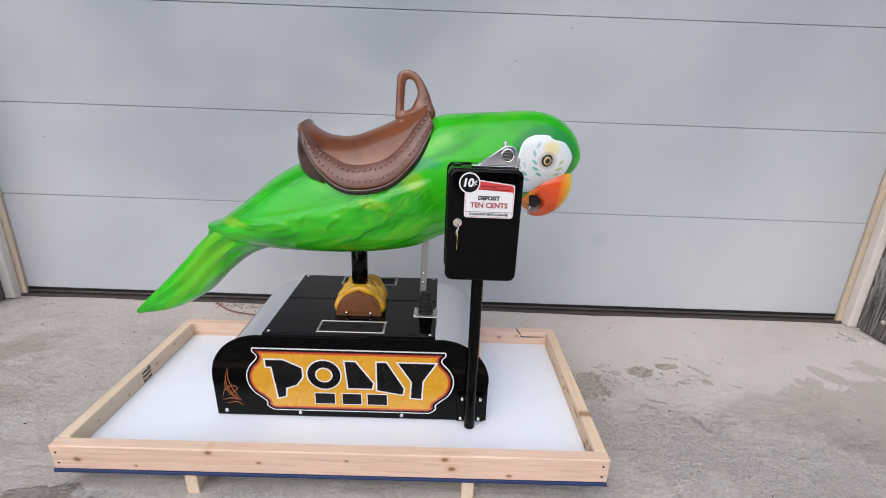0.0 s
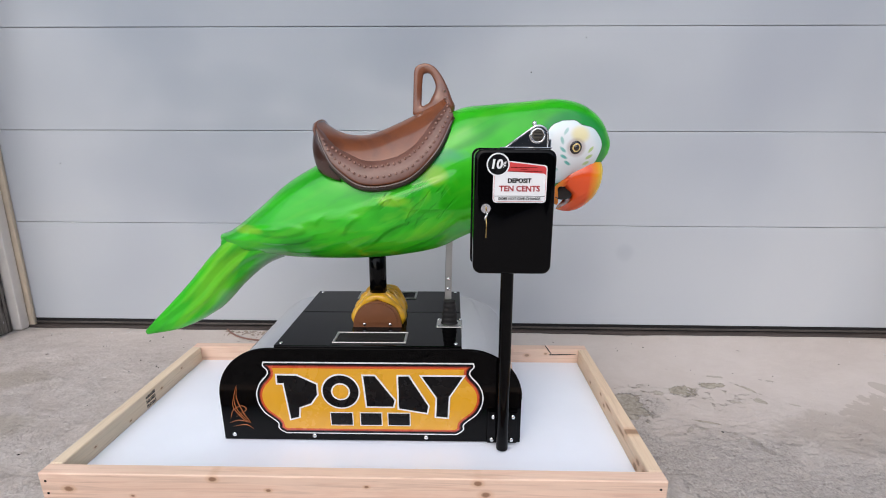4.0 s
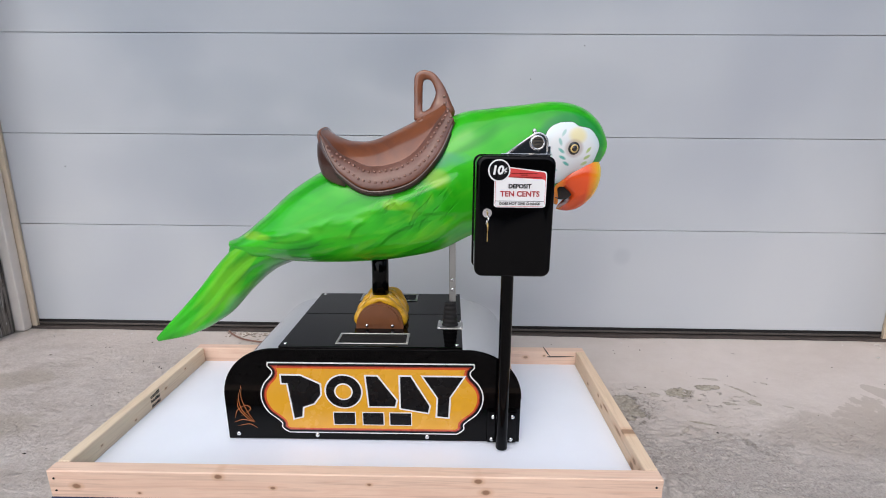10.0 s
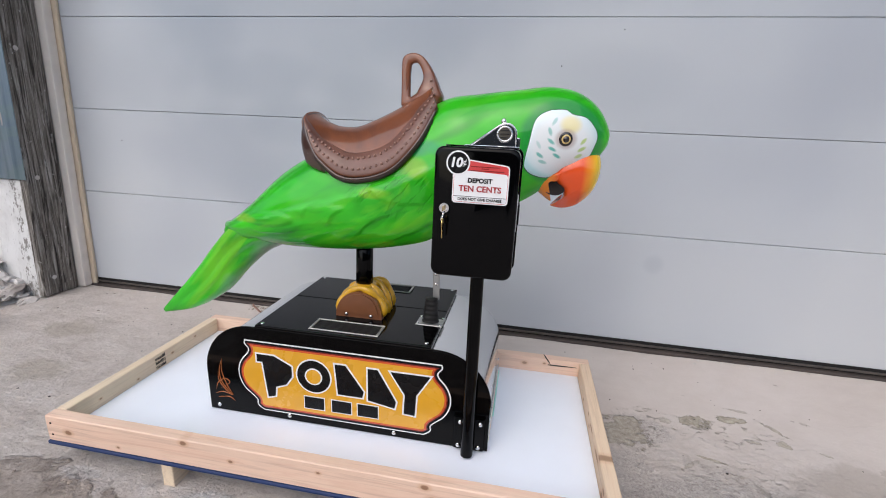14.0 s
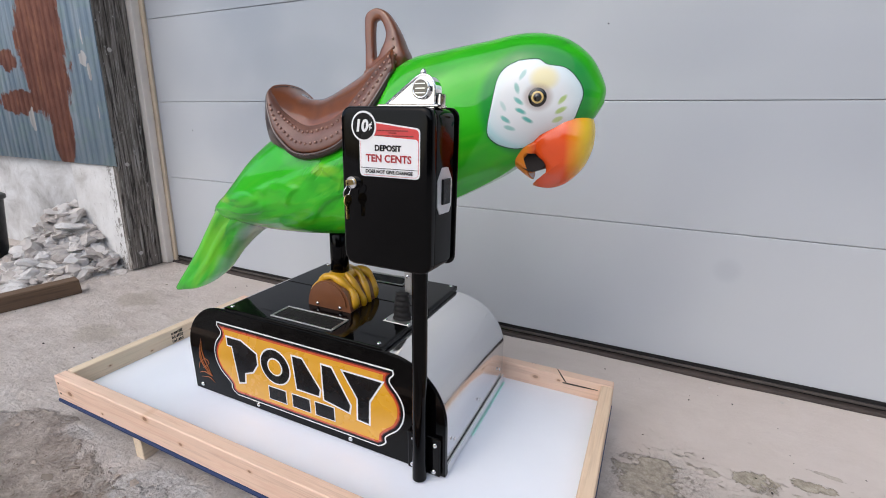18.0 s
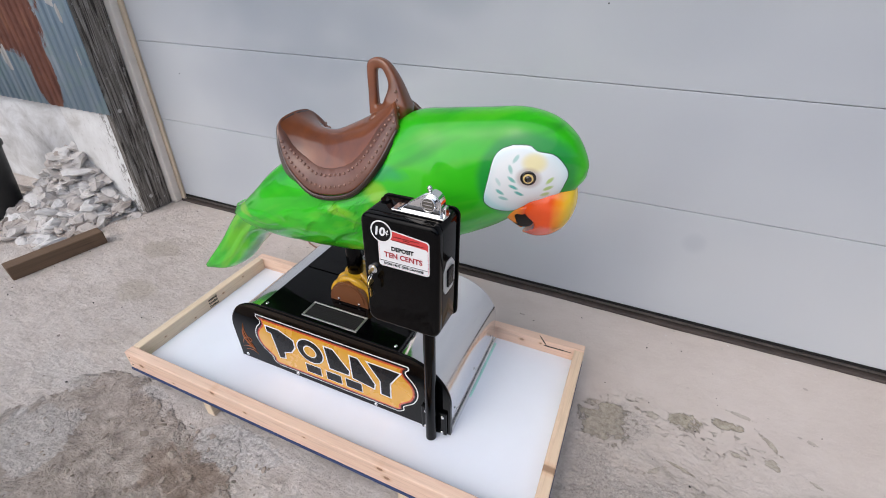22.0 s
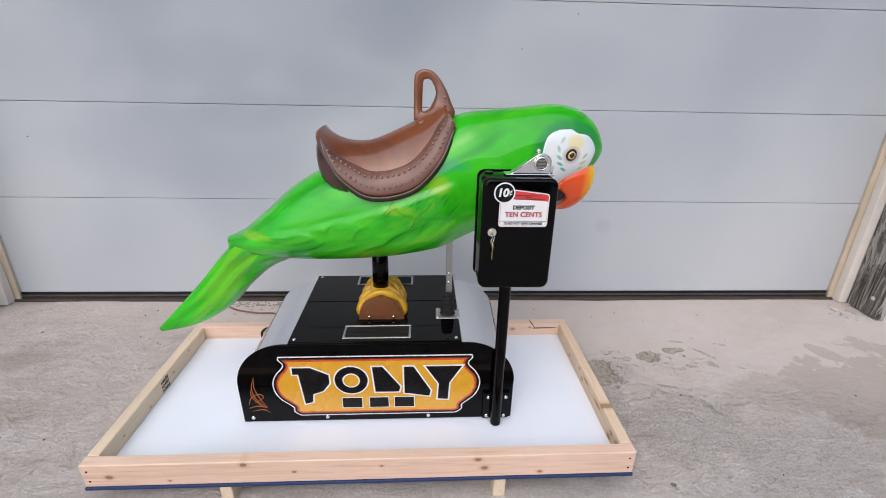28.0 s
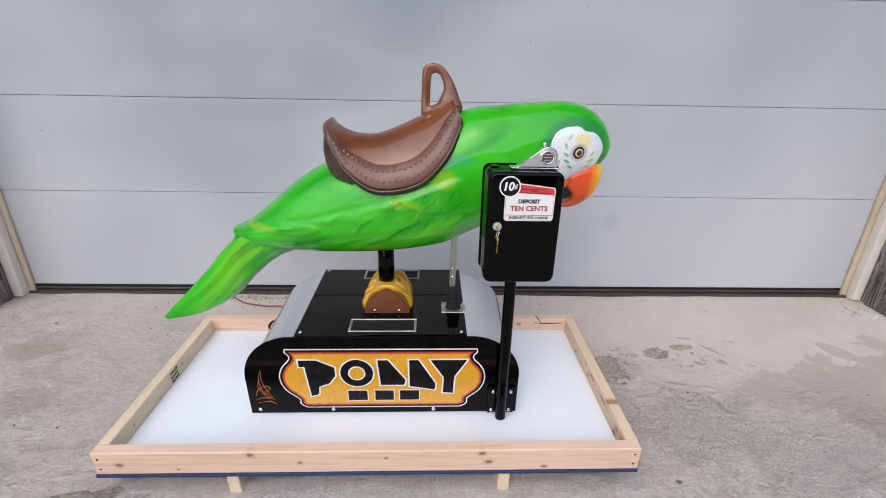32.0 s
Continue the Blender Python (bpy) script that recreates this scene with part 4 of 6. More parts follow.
def make_surround():
    """Unseen dark walls added round the yard for reflections, and an added roof edge."""
    # unseen overhang, added to dim the upper door and darken reflections from above
    bm = box(-8, 8, 1.2, WALL_Y - 0.002, 3.12, 3.3)
    tagged(part("eave", bm, M_YARD), "unseen dark roof overhang, added to dim the upper garage door", "eave", "", "structure")
    bm = box(-2.5, 16, -13.2, -13, -0.6, 5.2)
    tagged(part("wall_north", bm, M_YARD), "plain dark wall across the yard, unseen, added for reflections", "wall", "", "structure")
    for s in (-1, 1):
        a, b = sorted((s * 16, s * 16.2))
        tagged(part("wall_side", box(a, b, -13, 2.0, -0.6, 3.4), M_YARD), "plain dark wall beside the yard, unseen, added for reflections", "wall", "", "structure")


make_surround()

# ---- pallet ----
TILT = 1.78
PALLET = pose(-0.286, 1.03, 0.117, TILT, -0.4, 0)
PW, PD = 1.71, 0.785


def make_pallet():
    p = empty("shipping_pallet", PALLET, "new pine shipping pallet frame with white sheet deck", "pallet")
    t, h = 0.038, 0.089
    x0, x1 = -PW / 2, PW / 2
    part("front_board", box(x0, x1, 0, t, -h, 0, 0.003, 1), M_LUMBER, p)
    part("back_board", box(x0, x1, PD - t, PD, -h, 0, 0.003, 1), M_LUMBER_BACK, p)
    part("side_board", box(x0, x0 + t, t + 0.001, PD - t - 0.001, -h, 0, 0.003, 1), M_LUMBER_Y, p)
    part("side_board", box(x1 - t, x1, t + 0.001, PD - t - 0.001, -h, 0, 0.003, 1), M_LUMBER_KNOT, p)
    # the back board has split beside a nail
    for pts in ([(0.674, 0.02), (0.69, -0.003), (0.707, -0.026)], [(0.693, -0.026), (0.707, -0.026), (0.758, -0.025), (0.809, -0.024)]):
        part("split", tube([(x, PD - t - 0.0004, z) for x, z in pts], [0.0012] + [0.0026] * (len(pts) - 2) + [0.0010], 6, 4), M_EDGE, p, "dark split in the board", True)
    part("deck_sheet", box(x0 + t + 0.001, x1 - t - 0.001, t + 0.001, PD - t - 0.001, -h, -0.062, 0.001, 1), M_FILM, p, "glossy white plastic deck sheet")
    part("foam_sheet", box(x0 - 0.004, x1 + 0.002, -0.003, PD, -h - 0.013, -h - 0.001, 0.002, 1), M_BLUE, p, "thin blue foam sheet")
    for x in (-0.44, 0.425):
        part("runner", box(x - 0.019, x + 0.019, 0.001, PD - 0.02, -h - 0.092, -h - 0.0135, 0.002, 1), M_LUMBER_Y, p)


make_pallet()

# ---- ride base ----
BASE = pose(-0.264, 1.257, 0.066, TILT, -0.4, 0)
BW, BD, BH = 0.474, 0.50, 0.318
RIDE_Y = 1.455
PIVOT = Vector((-0.232, RIDE_Y, 0.91))


def base_profile(w, h, r, n=10):
    pts = [(-w, 0.0)]
    for k in range(n + 1):
        a = math.pi - k * math.pi / 2 / n
        pts.append((-w + r[0] + r[0] * math.cos(a), h - r[1] + r[1] * math.sin(a)))
    pts += [(-x, z) for x, z in pts[::-1]]
    return pts


def on_base(name, bm, mat, label="", smooth=False, parent=None):
    """A part of the ride base whose mesh is given in the world's space."""
    bm.transform(BASE.inverted())
    return part(name, bm, mat, parent or BASE_OB, label, smooth)


def auto_smooth(ob, deg=35):
    ob.data.set_sharp_from_angle(angle=radians(deg))
    return ob


SIGN = [(0.325, 0.277), (0.327, 0.262), (0.315, 0.247), (0.318, 0.232), (0.341, 0.205), (0.355, 0.172), (0.354, 0.135), (0.338, 0.10), (0.312, 0.076), (0.296, 0.060), (0.297, 0.045), (0.287, 0.033), (0.272, 0.024)]


def sign_coat(inset, y0, y1):
    """One coat of the shield, drawn in evenly by some metres."""
    zs, xs = zip(*[(z, x) for x, z in spline(SIGN, 6)][::-1])
    rows = []
    for z in np.linspace(zs[0] + inset, zs[-1] - inset, 60):
        near = [np.interp(z + d, zs, xs) - math.sqrt(max(0, inset * inset - d * d)) for d in np.linspace(-inset, inset, 15)]
        rows.append((min(near), z))
    bm = bmesh.new()
    vs = [[bm.verts.new(p) for p in ((-x, y0, z), (x, y0, z), (x, y1, z), (-x, y1, z))] for x, z in rows]
    for a, b in zip(vs, vs[1:]):
        for k in range(4):
            bm.faces.new((a[k], a[(k + 1) % 4], b[(k + 1) % 4], b[k]))
    bm.faces.new(vs[0])
    bm.faces.new(vs[-1][::-1])
    return bm


def make_base():
    b = empty("ride_base", BASE, "black and stainless coin-operated ride base with painted front sign", "ride base")
    shell = base_profile(BW - 0.006, BH - 0.008, (0.19, 0.165), 16)
    auto_smooth(part("shell", prism(shell, 0.0125, BD - 0.0125), M_STEEL, b, "polished stainless curved shell", True))
    front = base_profile(BW, BH, (0.17, 0.165), 16)
    auto_smooth(part("front_plate", prism(front, 0, 0.012), M_BLACK, b, "gloss black front plate", True), 20)
    # bright edge of the folded plate
    rim = [(x, 0.006, z) for x, z in front[1:-1]]
    part("edge_trim", tube(rim, [0.0028] * len(rim), 6, 1), M_BLACK, b, "", True)
    auto_smooth(part("back_plate", prism(base_profile(BW - 0.016, BH - 0.018, (0.18, 0.155), 16), BD - 0.012, BD), M_BLACK, b, "", True), 20)
    part("top_panel", box(-0.288, 0.288, 0.004, 0.27, BH - 0.006, BH + 0.011, 0.003, 2), M_BLACK, b, "gloss black top panel")
    part("top_panel", box(-0.288, 0.288, 0.2715, BD - 0.006, BH - 0.006, BH + 0.011, 0.003, 2), M_BLACK, b, "gloss black top panel")
    # round ghost outlines of the cover discs on both flanks, and bottom flange
    for s in (-1, 1):
        part("flange", box(min(s * 0.47, s * 0.476), max(s * 0.47, s * 0.476), 0.013, BD - 0.013, 0.0, 0.03, 0.001, 1), M_STEEL, b)
        for y in (0.06, 0.25, 0.44):
            part("screw", ball((s * 0.473, y, 0.075), 0.005, 0.6, 1, 1, 10, 6), M_CHROME, b, "", True)
    part("turq_strip", box(BW + 0.0022, BW + 0.0062, 0.18, BD - 0.016, -0.003, 0.0005, 0.001, 1), M_TURQ, b, "thin turquoise strip along the foot of the shell")
    # sign in flat coats
    for name, inset, y, mat in (("sign_border", 0.0, -0.0012, M_WHITE), ("sign_line", 0.0042, -0.0018, M_INK), ("sign_band", 0.0112, -0.0024, M_MAROON), ("sign_band", 0.0145, -0.003, M_RED), ("sign_field", 0.0205, -0.0036, M_YELLOW)):
        part(name, sign_coat(inset, y, y + 0.0008), mat, b)
    # the emblem on the field, as plain blocks and a ring
    blocks = [
        [(-0.283, 0.206), (-0.264, 0.206), (-0.251, 0.080), (-0.226, 0.087), (-0.222, 0.121), (-0.185, 0.135), (-0.163, 0.166), (-0.163, 0.202), (-0.223, 0.232), (-0.283, 0.232)],
        [(-0.007, 0.127), (0.074, 0.127), (0.079, 0.148), (0.020, 0.232), (-0.015, 0.232)],
        [(0.093, 0.121), (0.179, 0.106), (0.184, 0.129), (0.125, 0.232), (0.093, 0.232)],
        [(0.212, 0.159), (0.209, 0.093), (0.244, 0.090), (0.248, 0.162), (0.291, 0.232), (0.166, 0.232)],
        [(-0.123, 0.060), (-0.056, 0.060), (-0.056, 0.102), (-0.123, 0.102)],
        [(-0.029, 0.060), (0.036, 0.060), (0.036, 0.102), (-0.029, 0.102)],
        [(0.058, 0.060), (0.125, 0.060), (0.125, 0.102), (0.058, 0.102)],
    ]

    def grown(pts, d):
        out = []
        n = len(pts)
        for i in range(n):
            p, q, r = Vector(pts[i - 1]), Vector(pts[i]), Vector(pts[(i + 1) % n])
            a, c = (q - p).normalized(), (r - q).normalized()
            na, nc = Vector((a.y, -a.x)), Vector((c.y, -c.x))
            k = na + nc
            k = k / max(0.5, k.dot(na)) if k.length > 1e-6 else na
            out.append(tuple(q + k * d))
        return out

    for i, pts in enumerate(blocks):
        w = 0.0055 if i < 4 else 0.003
        part("emblem_outline", prism(grown(pts, w), -0.0042, -0.0034), M_WHITE, b)
        part("emblem_block", prism(pts, -0.0048, -0.004), M_INK, b)
    for name, r, y, mat in (("emblem_outline", 1.09, -0.0042, M_WHITE), ("emblem_ring", 1.0, -0.0048, M_INK), ("emblem_outline", 0.53, -0.0054, M_WHITE), ("emblem_centre", 0.44, -0.006, M_YELLOW)):
        pts = [(-0.088 + 0.056 * r * math.cos(a), 0.178 + 0.056 * r * math.sin(a)) for a in np.linspace(0, math.tau, 40, endpoint=False)]
        part(name, prism(pts, y, y + 0.0008), mat, b)
    # pinstripe flourish
    for pts in (
        [(-0.416, 0.194), (-0.429, 0.148), (-0.421, 0.104), (-0.388, 0.063)],
        [(-0.416, 0.187), (-0.420, 0.148), (-0.404, 0.097), (-0.385, 0.063)],
        [(-0.434, 0.144), (-0.433, 0.112), (-0.408, 0.076), (-0.388, 0.065)],
        [(-0.451, 0.060), (-0.421, 0.070), (-0.385, 0.061)],
        [(-0.447, 0.076), (-0.437, 0.104), (-0.408, 0.122), (-0.394, 0.108), (-0.428, 0.083)],
        [(-0.441, 0.047), (-0.401, 0.054), (-0.378, 0.040)],
    ):
        part("pinstripe", tube([(x, -0.0008, z) for x, z in pts], [0.0004] + [0.0014] * (len(pts) - 2) + [0.0004], 6, 5), M_COPPER, b, "thin orange pinstripe", True)
    # bolts along the foot of the plate, screws on top
    for x, z in ((-0.441, 0.018), (-0.182, 0.016), (0.176, 0.014), (0.384, 0.016), (0.445, 0.016), (0.388, 0.098), (0.448, 0.098)):
        part("bolt", ball((x, -0.001 if x < 0.3 else -0.0105, z), 0.0075, 1, 0.6, 1, 14, 8), M_CHROME, b, "", True)
    for x in (-0.27, 0.27):
        for y in (0.022, BD - 0.022):
            part("screw", ball((x, y, BH + 0.011), 0.0065, 1, 1, 0.6, 12, 6), M_CHROME, b, "", True)
    part("pole_bracket", box(0.368, 0.463, -0.010, -0.0005, 0.002, 0.118, 0.004, 2), M_BLACK, b)
    for x in (-0.40, 0.40):
        for y in (0.05, BD - 0.05):
            part("foot", cyl((x, y, -0.012), (x, y, 0.004), 0.018, seg=16), M_RUBBER, b, "", True)
    # two vents
    for x0, x1, y0, y1 in ((-0.112, 0.117, 0.020, 0.098), (-0.112, 0.117, BD - 0.098, BD - 0.020)):
        z = BH + 0.0112
        bm = box(x0, x1, y0, y0 + 0.006, z, z + 0.004, 0.001, 1)
        box(x0, x1, y1 - 0.006, y1, z, z + 0.004, 0.001, 1, bm)
        box(x0, x0 + 0.008, y0 + 0.0085, y1 - 0.0085, z, z + 0.004, 0.001, 1, bm)
        box(x1 - 0.008, x1, y0 + 0.0085, y1 - 0.0085, z, z + 0.004, 0.001, 1, bm)
        fr = part("vent_frame", bm, M_ROD, b, "steel vent frame")
        part("vent_screen", box(x0 + 0.0085, x1 - 0.0085, y0 + 0.0085, y1 - 0.0085, z - 0.0005, z + 0.0012), M_RUBBER, fr, "black mesh screen")
        for k in range(7):
            y = y0 + 0.012 + k * (y1 - y0 - 0.024) / 7
            part("slat", box(x0 + 0.009, x1 - 0.009, y, y + 0.005, z + 0.0005, z + 0.0026), M_RUBBER, fr)
    return b


BASE_OB = make_base()


def make_mount():
    """Post, painted log with gripping toes, and the boot of the drive rod."""
    on_base("post", cyl((-0.262, RIDE_Y, 0.42), (-0.262, RIDE_Y, 0.72), 0.029, seg=28), M_BLACK, "gloss black post", True)
    cx, z0, y0, y1 = -0.257, 0.397, 1.388, 1.535
    arc = [(cx + 0.081 * math.cos(a) * (1 - 0.04 * math.sin(a)), z0 + 0.092 * math.sin(a) ** 0.85) for a in np.linspace(0.0, math.pi, 24)]
    perch = on_base("perch", prism(arc, y0, y1), M_PERCH, "brown painted log perch")
    auto_smooth(perch)
    inner = [(cx + (x - cx) * 0.82, z0 + 0.018 + (z - z0) * 0.74) for x, z in arc]
    on_base("perch_face", prism(inner, y0 - 0.004, y0 + 0.001), M_PERCH, "", False)
    for x in (-0.30, -0.214):
        on_base("screw", ball((x, y0 - 0.002, 0.410), 0.006, 1, 0.6, 1, 12, 6), M_CHROME, "", True)
    for k, y in enumerate((1.412, 1.452, 1.492, 1.528)):
        pts, rad = [], []
        for i, a in enumerate(np.linspace(-0.12, math.pi + 0.12, 13)):
            wob = 0.004 * math.sin(5 * a + k)
            pts.append((cx + (0.076 + wob) * math.cos(a), y + 0.006 * math.sin(3 * a + k * 2), z0 + 0.004 + (0.094 + wob) * max(0, math.sin(a)) ** 0.85))
            rad.append((0.008 if i in (0, 12) else 0.0125) + 0.003 * math.sin(7 * a + 2 * k))
        on_base("toe", tube(pts, rad, 12, 3), M_CLAW, "yellow painted claw", True)
    bm = ball((-0.262, RIDE_Y + 0.012, 0.488), 0.045, 0.9, 1.4, 0.5)
    on_base("foot_cuff", bm, M_CLAW, "", True)
    # boot
    rings = []
    for i in range(25):
        f = i / 24
        w = 0.028 - 0.009 * f + 0.0014 * math.sin(f * 34)
        z = 0.40 + 0.085 * f
        rings.append([(-0.018 + w * math.cos(a), 1.425 + 0.8 * w * math.sin(a), z) for a in np.linspace(0, math.tau, 20, endpoint=False)])
    on_base("boot", loft(rings), M_RUBBER, "ribbed black rubber boot", True)
    plate = on_base("boot_plate", box(-0.062, 0.026, 1.388, 1.462, 0.397, 0.403, 0.002, 1), M_ROD, "steel boot plate")
    for x in (-0.055, 0.019):
        for y in (1.396, 1.454):
            on_base("screw", ball((x, y, 0.404), 0.005, 1, 1, 0.6, 10, 6), M_CHROME, "", True, plate)


make_mount()


def make_coin_box():
    x0, x1, y0, y1, z0, z1 = 0.043, 0.237, 1.087, 1.198, 0.673, 0.979
    bm = bmesh.new()

    def tray(bm, a, b, c, d, ya, yb, r, edge):
        """A box with rounded corners in x and z and a softened front edge."""
        pts = []
        for cx, cz, a0 in ((b - r, d - r, 0), (a + r, d - r, 90), (a + r, c + r, 180), (b - r, c + r, 270)):
            for k in range(7):
                t = radians(a0 + 15 * k)
                pts.append((cx + r * math.cos(t), cz + r * math.sin(t)))
        mx, mz = (a + b) / 2, (c + d) / 2
        rings = []
        for k in range(5):
            t = k / 4 * math.pi / 2
            s = edge * (1 - math.sin(t))
            y = ya + edge * (1 - math.cos(t))
            rings.append([(x - math.copysign(min(s, abs(x - mx)), x - mx), y, z - math.copysign(min(s, abs(z - mz)), z - mz)) for x, z in pts])
        rings.append([(x, yb, z) for x, z in pts])
        return loft(rings, bm)

    body = on_base("coin_box", tray(bm, x0, x1, z0, z1, y0 + 0.022, y1 - 0.006, 0.018, 0.004), M_BLACK, "gloss black steel coin box", True)
    auto_smooth(body)
    auto_smooth(on_base("back_panel", tray(bmesh.new(), x0 - 0.004, x1 + 0.005, z0 - 0.004, z1 + 0.004, y1 - 0.005, y1, 0.02, 0.002), M_BLACK, "", True, body))
    auto_smooth(on_base("door", tray(bmesh.new(), x0 - 0.001, x1 + 0.001, z0 - 0.001, z1 + 0.001, y0, y0 + 0.0205, 0.021, 0.009), M_BLACK, "gloss black door with rounded corners", True, body))
    # label: white card with a slanted red head and a round price disc
    lx0, lx1, lz0, lz1, y = 0.087, 0.216, 0.853, 0.953, y0 - 0.0006

    def card(a, b, c, d, d2, ya, r=0.008):
        pts = []
        for cx, cz, a0 in ((b - r, d2 - r, 0), (a + r, d - r, 90), (a + r, c + r, 180), (b - r, c + r, 270)):
            for k in range(5):
                t = radians(a0 + 22.5 * k)
                pts.append((cx + r * math.cos(t), cz + r * math.sin(t)))
        return prism(pts, ya, ya + 0.0006)

    on_base("label_card", card(lx0, lx1, lz0, lz1 + 0.003, lz1 - 0.010, y), M_WHITE, "white price label", False, body)
    on_base("label_border", card(lx0 + 0.0025, lx1 - 0.0025, lz0 + 0.0025, lz1, lz1 - 0.0125, y - 0.0005), M_PAPER_RED, "", False, body)
    on_base("label_field", card(lx0 + 0.0033, lx1 - 0.0033, lz0 + 0.0033, lz1 - 0.024, lz1 - 0.030, y - 0.001, 0.006), M_WHITE, "", False, body)
    on_base("label_rule", box(lx0 + 0.004, lx1 - 0.004, y - 0.0016, y - 0.0009, lz0 + 0.0155, lz0 + 0.0165), M_INK, "", False, body)
    for zz, a, b in ((lz1 - 0.0165, 0.128, 0.192), (lz1 - 0.0205, 0.152, 0.168), (lz1 - 0.0255, 0.125, 0.203)):
        on_base("small_print", box(a, b, y - 0.0015, y - 0.0004, zz, zz + 0.0017), M_MAROON, "", False, body)
    for text, size, x, z, mat, bold in (("DEPOSIT", 0.0145, 0.150, 0.9055, M_INK, 0.0006), ("TEN CENTS", 0.0187, 0.151, 0.8865, M_LETTER_RED, 0.0005), ("DOES NOT GIVE CHANGE", 0.0086, 0.1515, 0.8625, M_INK, 0.0003)):
        bm = shifted(lettering(text, size, bold), (x, y - 0.0016, z))
        on_base("lettering", bm, mat, "", False, body)
    dx, dz = 0.098, 0.944
    for name, r, yy, mat in (("disc_rim", 0.0275, y - 0.0012, M_WHITE), ("price_disc", 0.024, y - 0.0018, M_INK)):
        pts = [(dx + r * math.cos(a), dz + r * math.sin(a)) for a in np.linspace(0, math.tau, 36, endpoint=False)]
        on_base(name, prism(pts, yy, yy + 0.0006), mat, "", False, body)
    on_base("lettering", shifted(lettering("10", 0.0295, 0.0012, 0.0002, 0.15), (dx - 0.005, y - 0.0026, dz)), M_WHITE, "", False, body)
    on_base("lettering", shifted(lettering("\u00a2", 0.019, 0.0002), (dx + 0.0155, y - 0.0026, dz + 0.002)), M_WHITE, "", False, body)
    # lock with two keys on a ring
    lk = on_base("lock", cyl((0.071, y0 - 0.007, 0.839), (0.071, y0 + 0.002, 0.839), 0.0115, 0.0125, 24), M_CHROME, "chrome cylinder lock", True, body)
    auto_smooth(lk)
    on_base("lock_core", cyl((0.071, y0 - 0.0085, 0.839), (0.071, y0 - 0.005, 0.839), 0.0065, seg=18), M_CHROME, "", False, body)
    on_base("key", box(0.0695, 0.0725, y0 - 0.024, y0 - 0.008, 0.834, 0.845, 0.001, 1), M_BRASS, "brass key", False, body)
    ring = [(0.071 + 0.004 * math.sin(a), y0 - 0.022 + 0.010 * math.cos(a), 0.823 + 0.011 * math.sin(a)) for a in np.linspace(0, math.tau, 17)]
    on_base("key_ring", tube(ring, [0.0011] * 17, 6, 1), M_CHROME, "", True, body)
    bm = cyl((0.0705, y0 - 0.021, 0.806), (0.0725, y0 - 0.021, 0.806), 0.0115, seg=20)
    box(0.0706, 0.0724, y0 - 0.025, y0 - 0.017, 0.770, 0.800, 0, 1, bm)
    for k in range(4):
        box(0.0706, 0.0724, y0 - 0.0275 + 0.001 * (k % 2), y0 - 0.024, 0.773 + 0.006 * k, 0.7765 + 0.006 * k, 0, 1, bm)
    on_base("key", bm, M_BRASS, "brass key", False, body)
    # coin return on the side
    pts = [(1.116, 0.800), (1.126, 0.786), (1.166, 0.786), (1.176, 0.800), (1.176, 0.850), (1.158, 0.873), (1.134, 0.873), (1.116, 0.850)]
    bm = prism([(yy - 1.138, zz) for yy, zz in pts], 0, 0.004)
    bm.transform(Matrix.Translation((x1 + 0.0022, 1.138, 0)) @ Matrix.Rotation(radians(90), 4, "Z") @ Matrix.Rotation(radians(0), 4, "X"))
    slot = on_base("coin_return", bm, M_PLATE, "satin steel coin return plate", False, body)
    on_base("coin_opening", box(x1 - 0.001, x1 + 0.0068, 1.130, 1.162, 0.804, 0.852, 0.001, 1), M_INK, "", False, body)
    # coin head on top: wedge housing with a round window
    pts = [(0.108, z1 - 0.002), (0.222, z1 - 0.002), (0.222, 1.002)]
    pts += [(0.198 + 0.024 * math.cos(a), 1.012 + 0.024 * math.sin(a)) for a in np.linspace(0, radians(125), 9)]
    on_base("coin_head", prism(pts, 1.130, 1.157), M_CHROME, "polished wedge-shaped coin head", False, body)
    lip = [(x, 1.129, z) for x, z in pts + pts[:1]]
    on_base("head_lip", tube(lip, [0.0022] * len(lip), 8, 1), M_CHROME, "", True, body)
    on_base("head_foot", box(0.104, 0.232, 1.122, 1.160, z1 + 0.002, z1 + 0.006, 0.001, 1), M_CHROME, "", False, body)
    on_base("window_rim", cyl((0.196, 1.1245, 1.012), (0.196, 1.132, 1.012), 0.0185, seg=28), M_CHROME, "", False, body)
    hoop = [(0.196 + 0.0160 * math.cos(a), 1.1245, 1.012 + 0.0160 * math.sin(a)) for a in np.linspace(0, math.tau, 33)]
    on_base("window_hoop", tube(hoop, [0.0027] * 33, 10, 1), M_CHROME, "bright chrome ring", True, body)
    on_base("coin_window", cyl((0.196, 1.1225, 1.012), (0.196, 1.1255, 1.012), 0.0148, seg=28), M_WINDOW, "", False, body)
    for k in (-1, 0, 1):
        on_base("window_bar", box(0.186, 0.206, 1.1215, 1.1228, 1.0115 + 0.008 * k, 1.013 + 0.008 * k), M_CHROME, "", False, body)
    on_base("thumb_knob", ball((0.190, 1.145, 1.041), 0.006, 1, 1, 1.2, 12, 8), M_CHROME, "", True, body)
    on_base("side_tab", box(0.2225, 0.232, 1.135, 1.155, z1 - 0.001, 1.005, 0.002, 1), M_CHROME, "", False, body)
    on_base("hinge_lug", cyl((0.066, 1.165, z1 - 0.002), (0.066, 1.165, z1 + 0.004), 0.012, seg=20), M_BLACK, "", False, body)
    pole = on_base("pole", cyl((0.150, 1.228, 0.070), (0.146, 1.222, 0.700), 0.0185, seg=28), M_BLACK, "black steel pole", True)
    auto_smooth(pole)


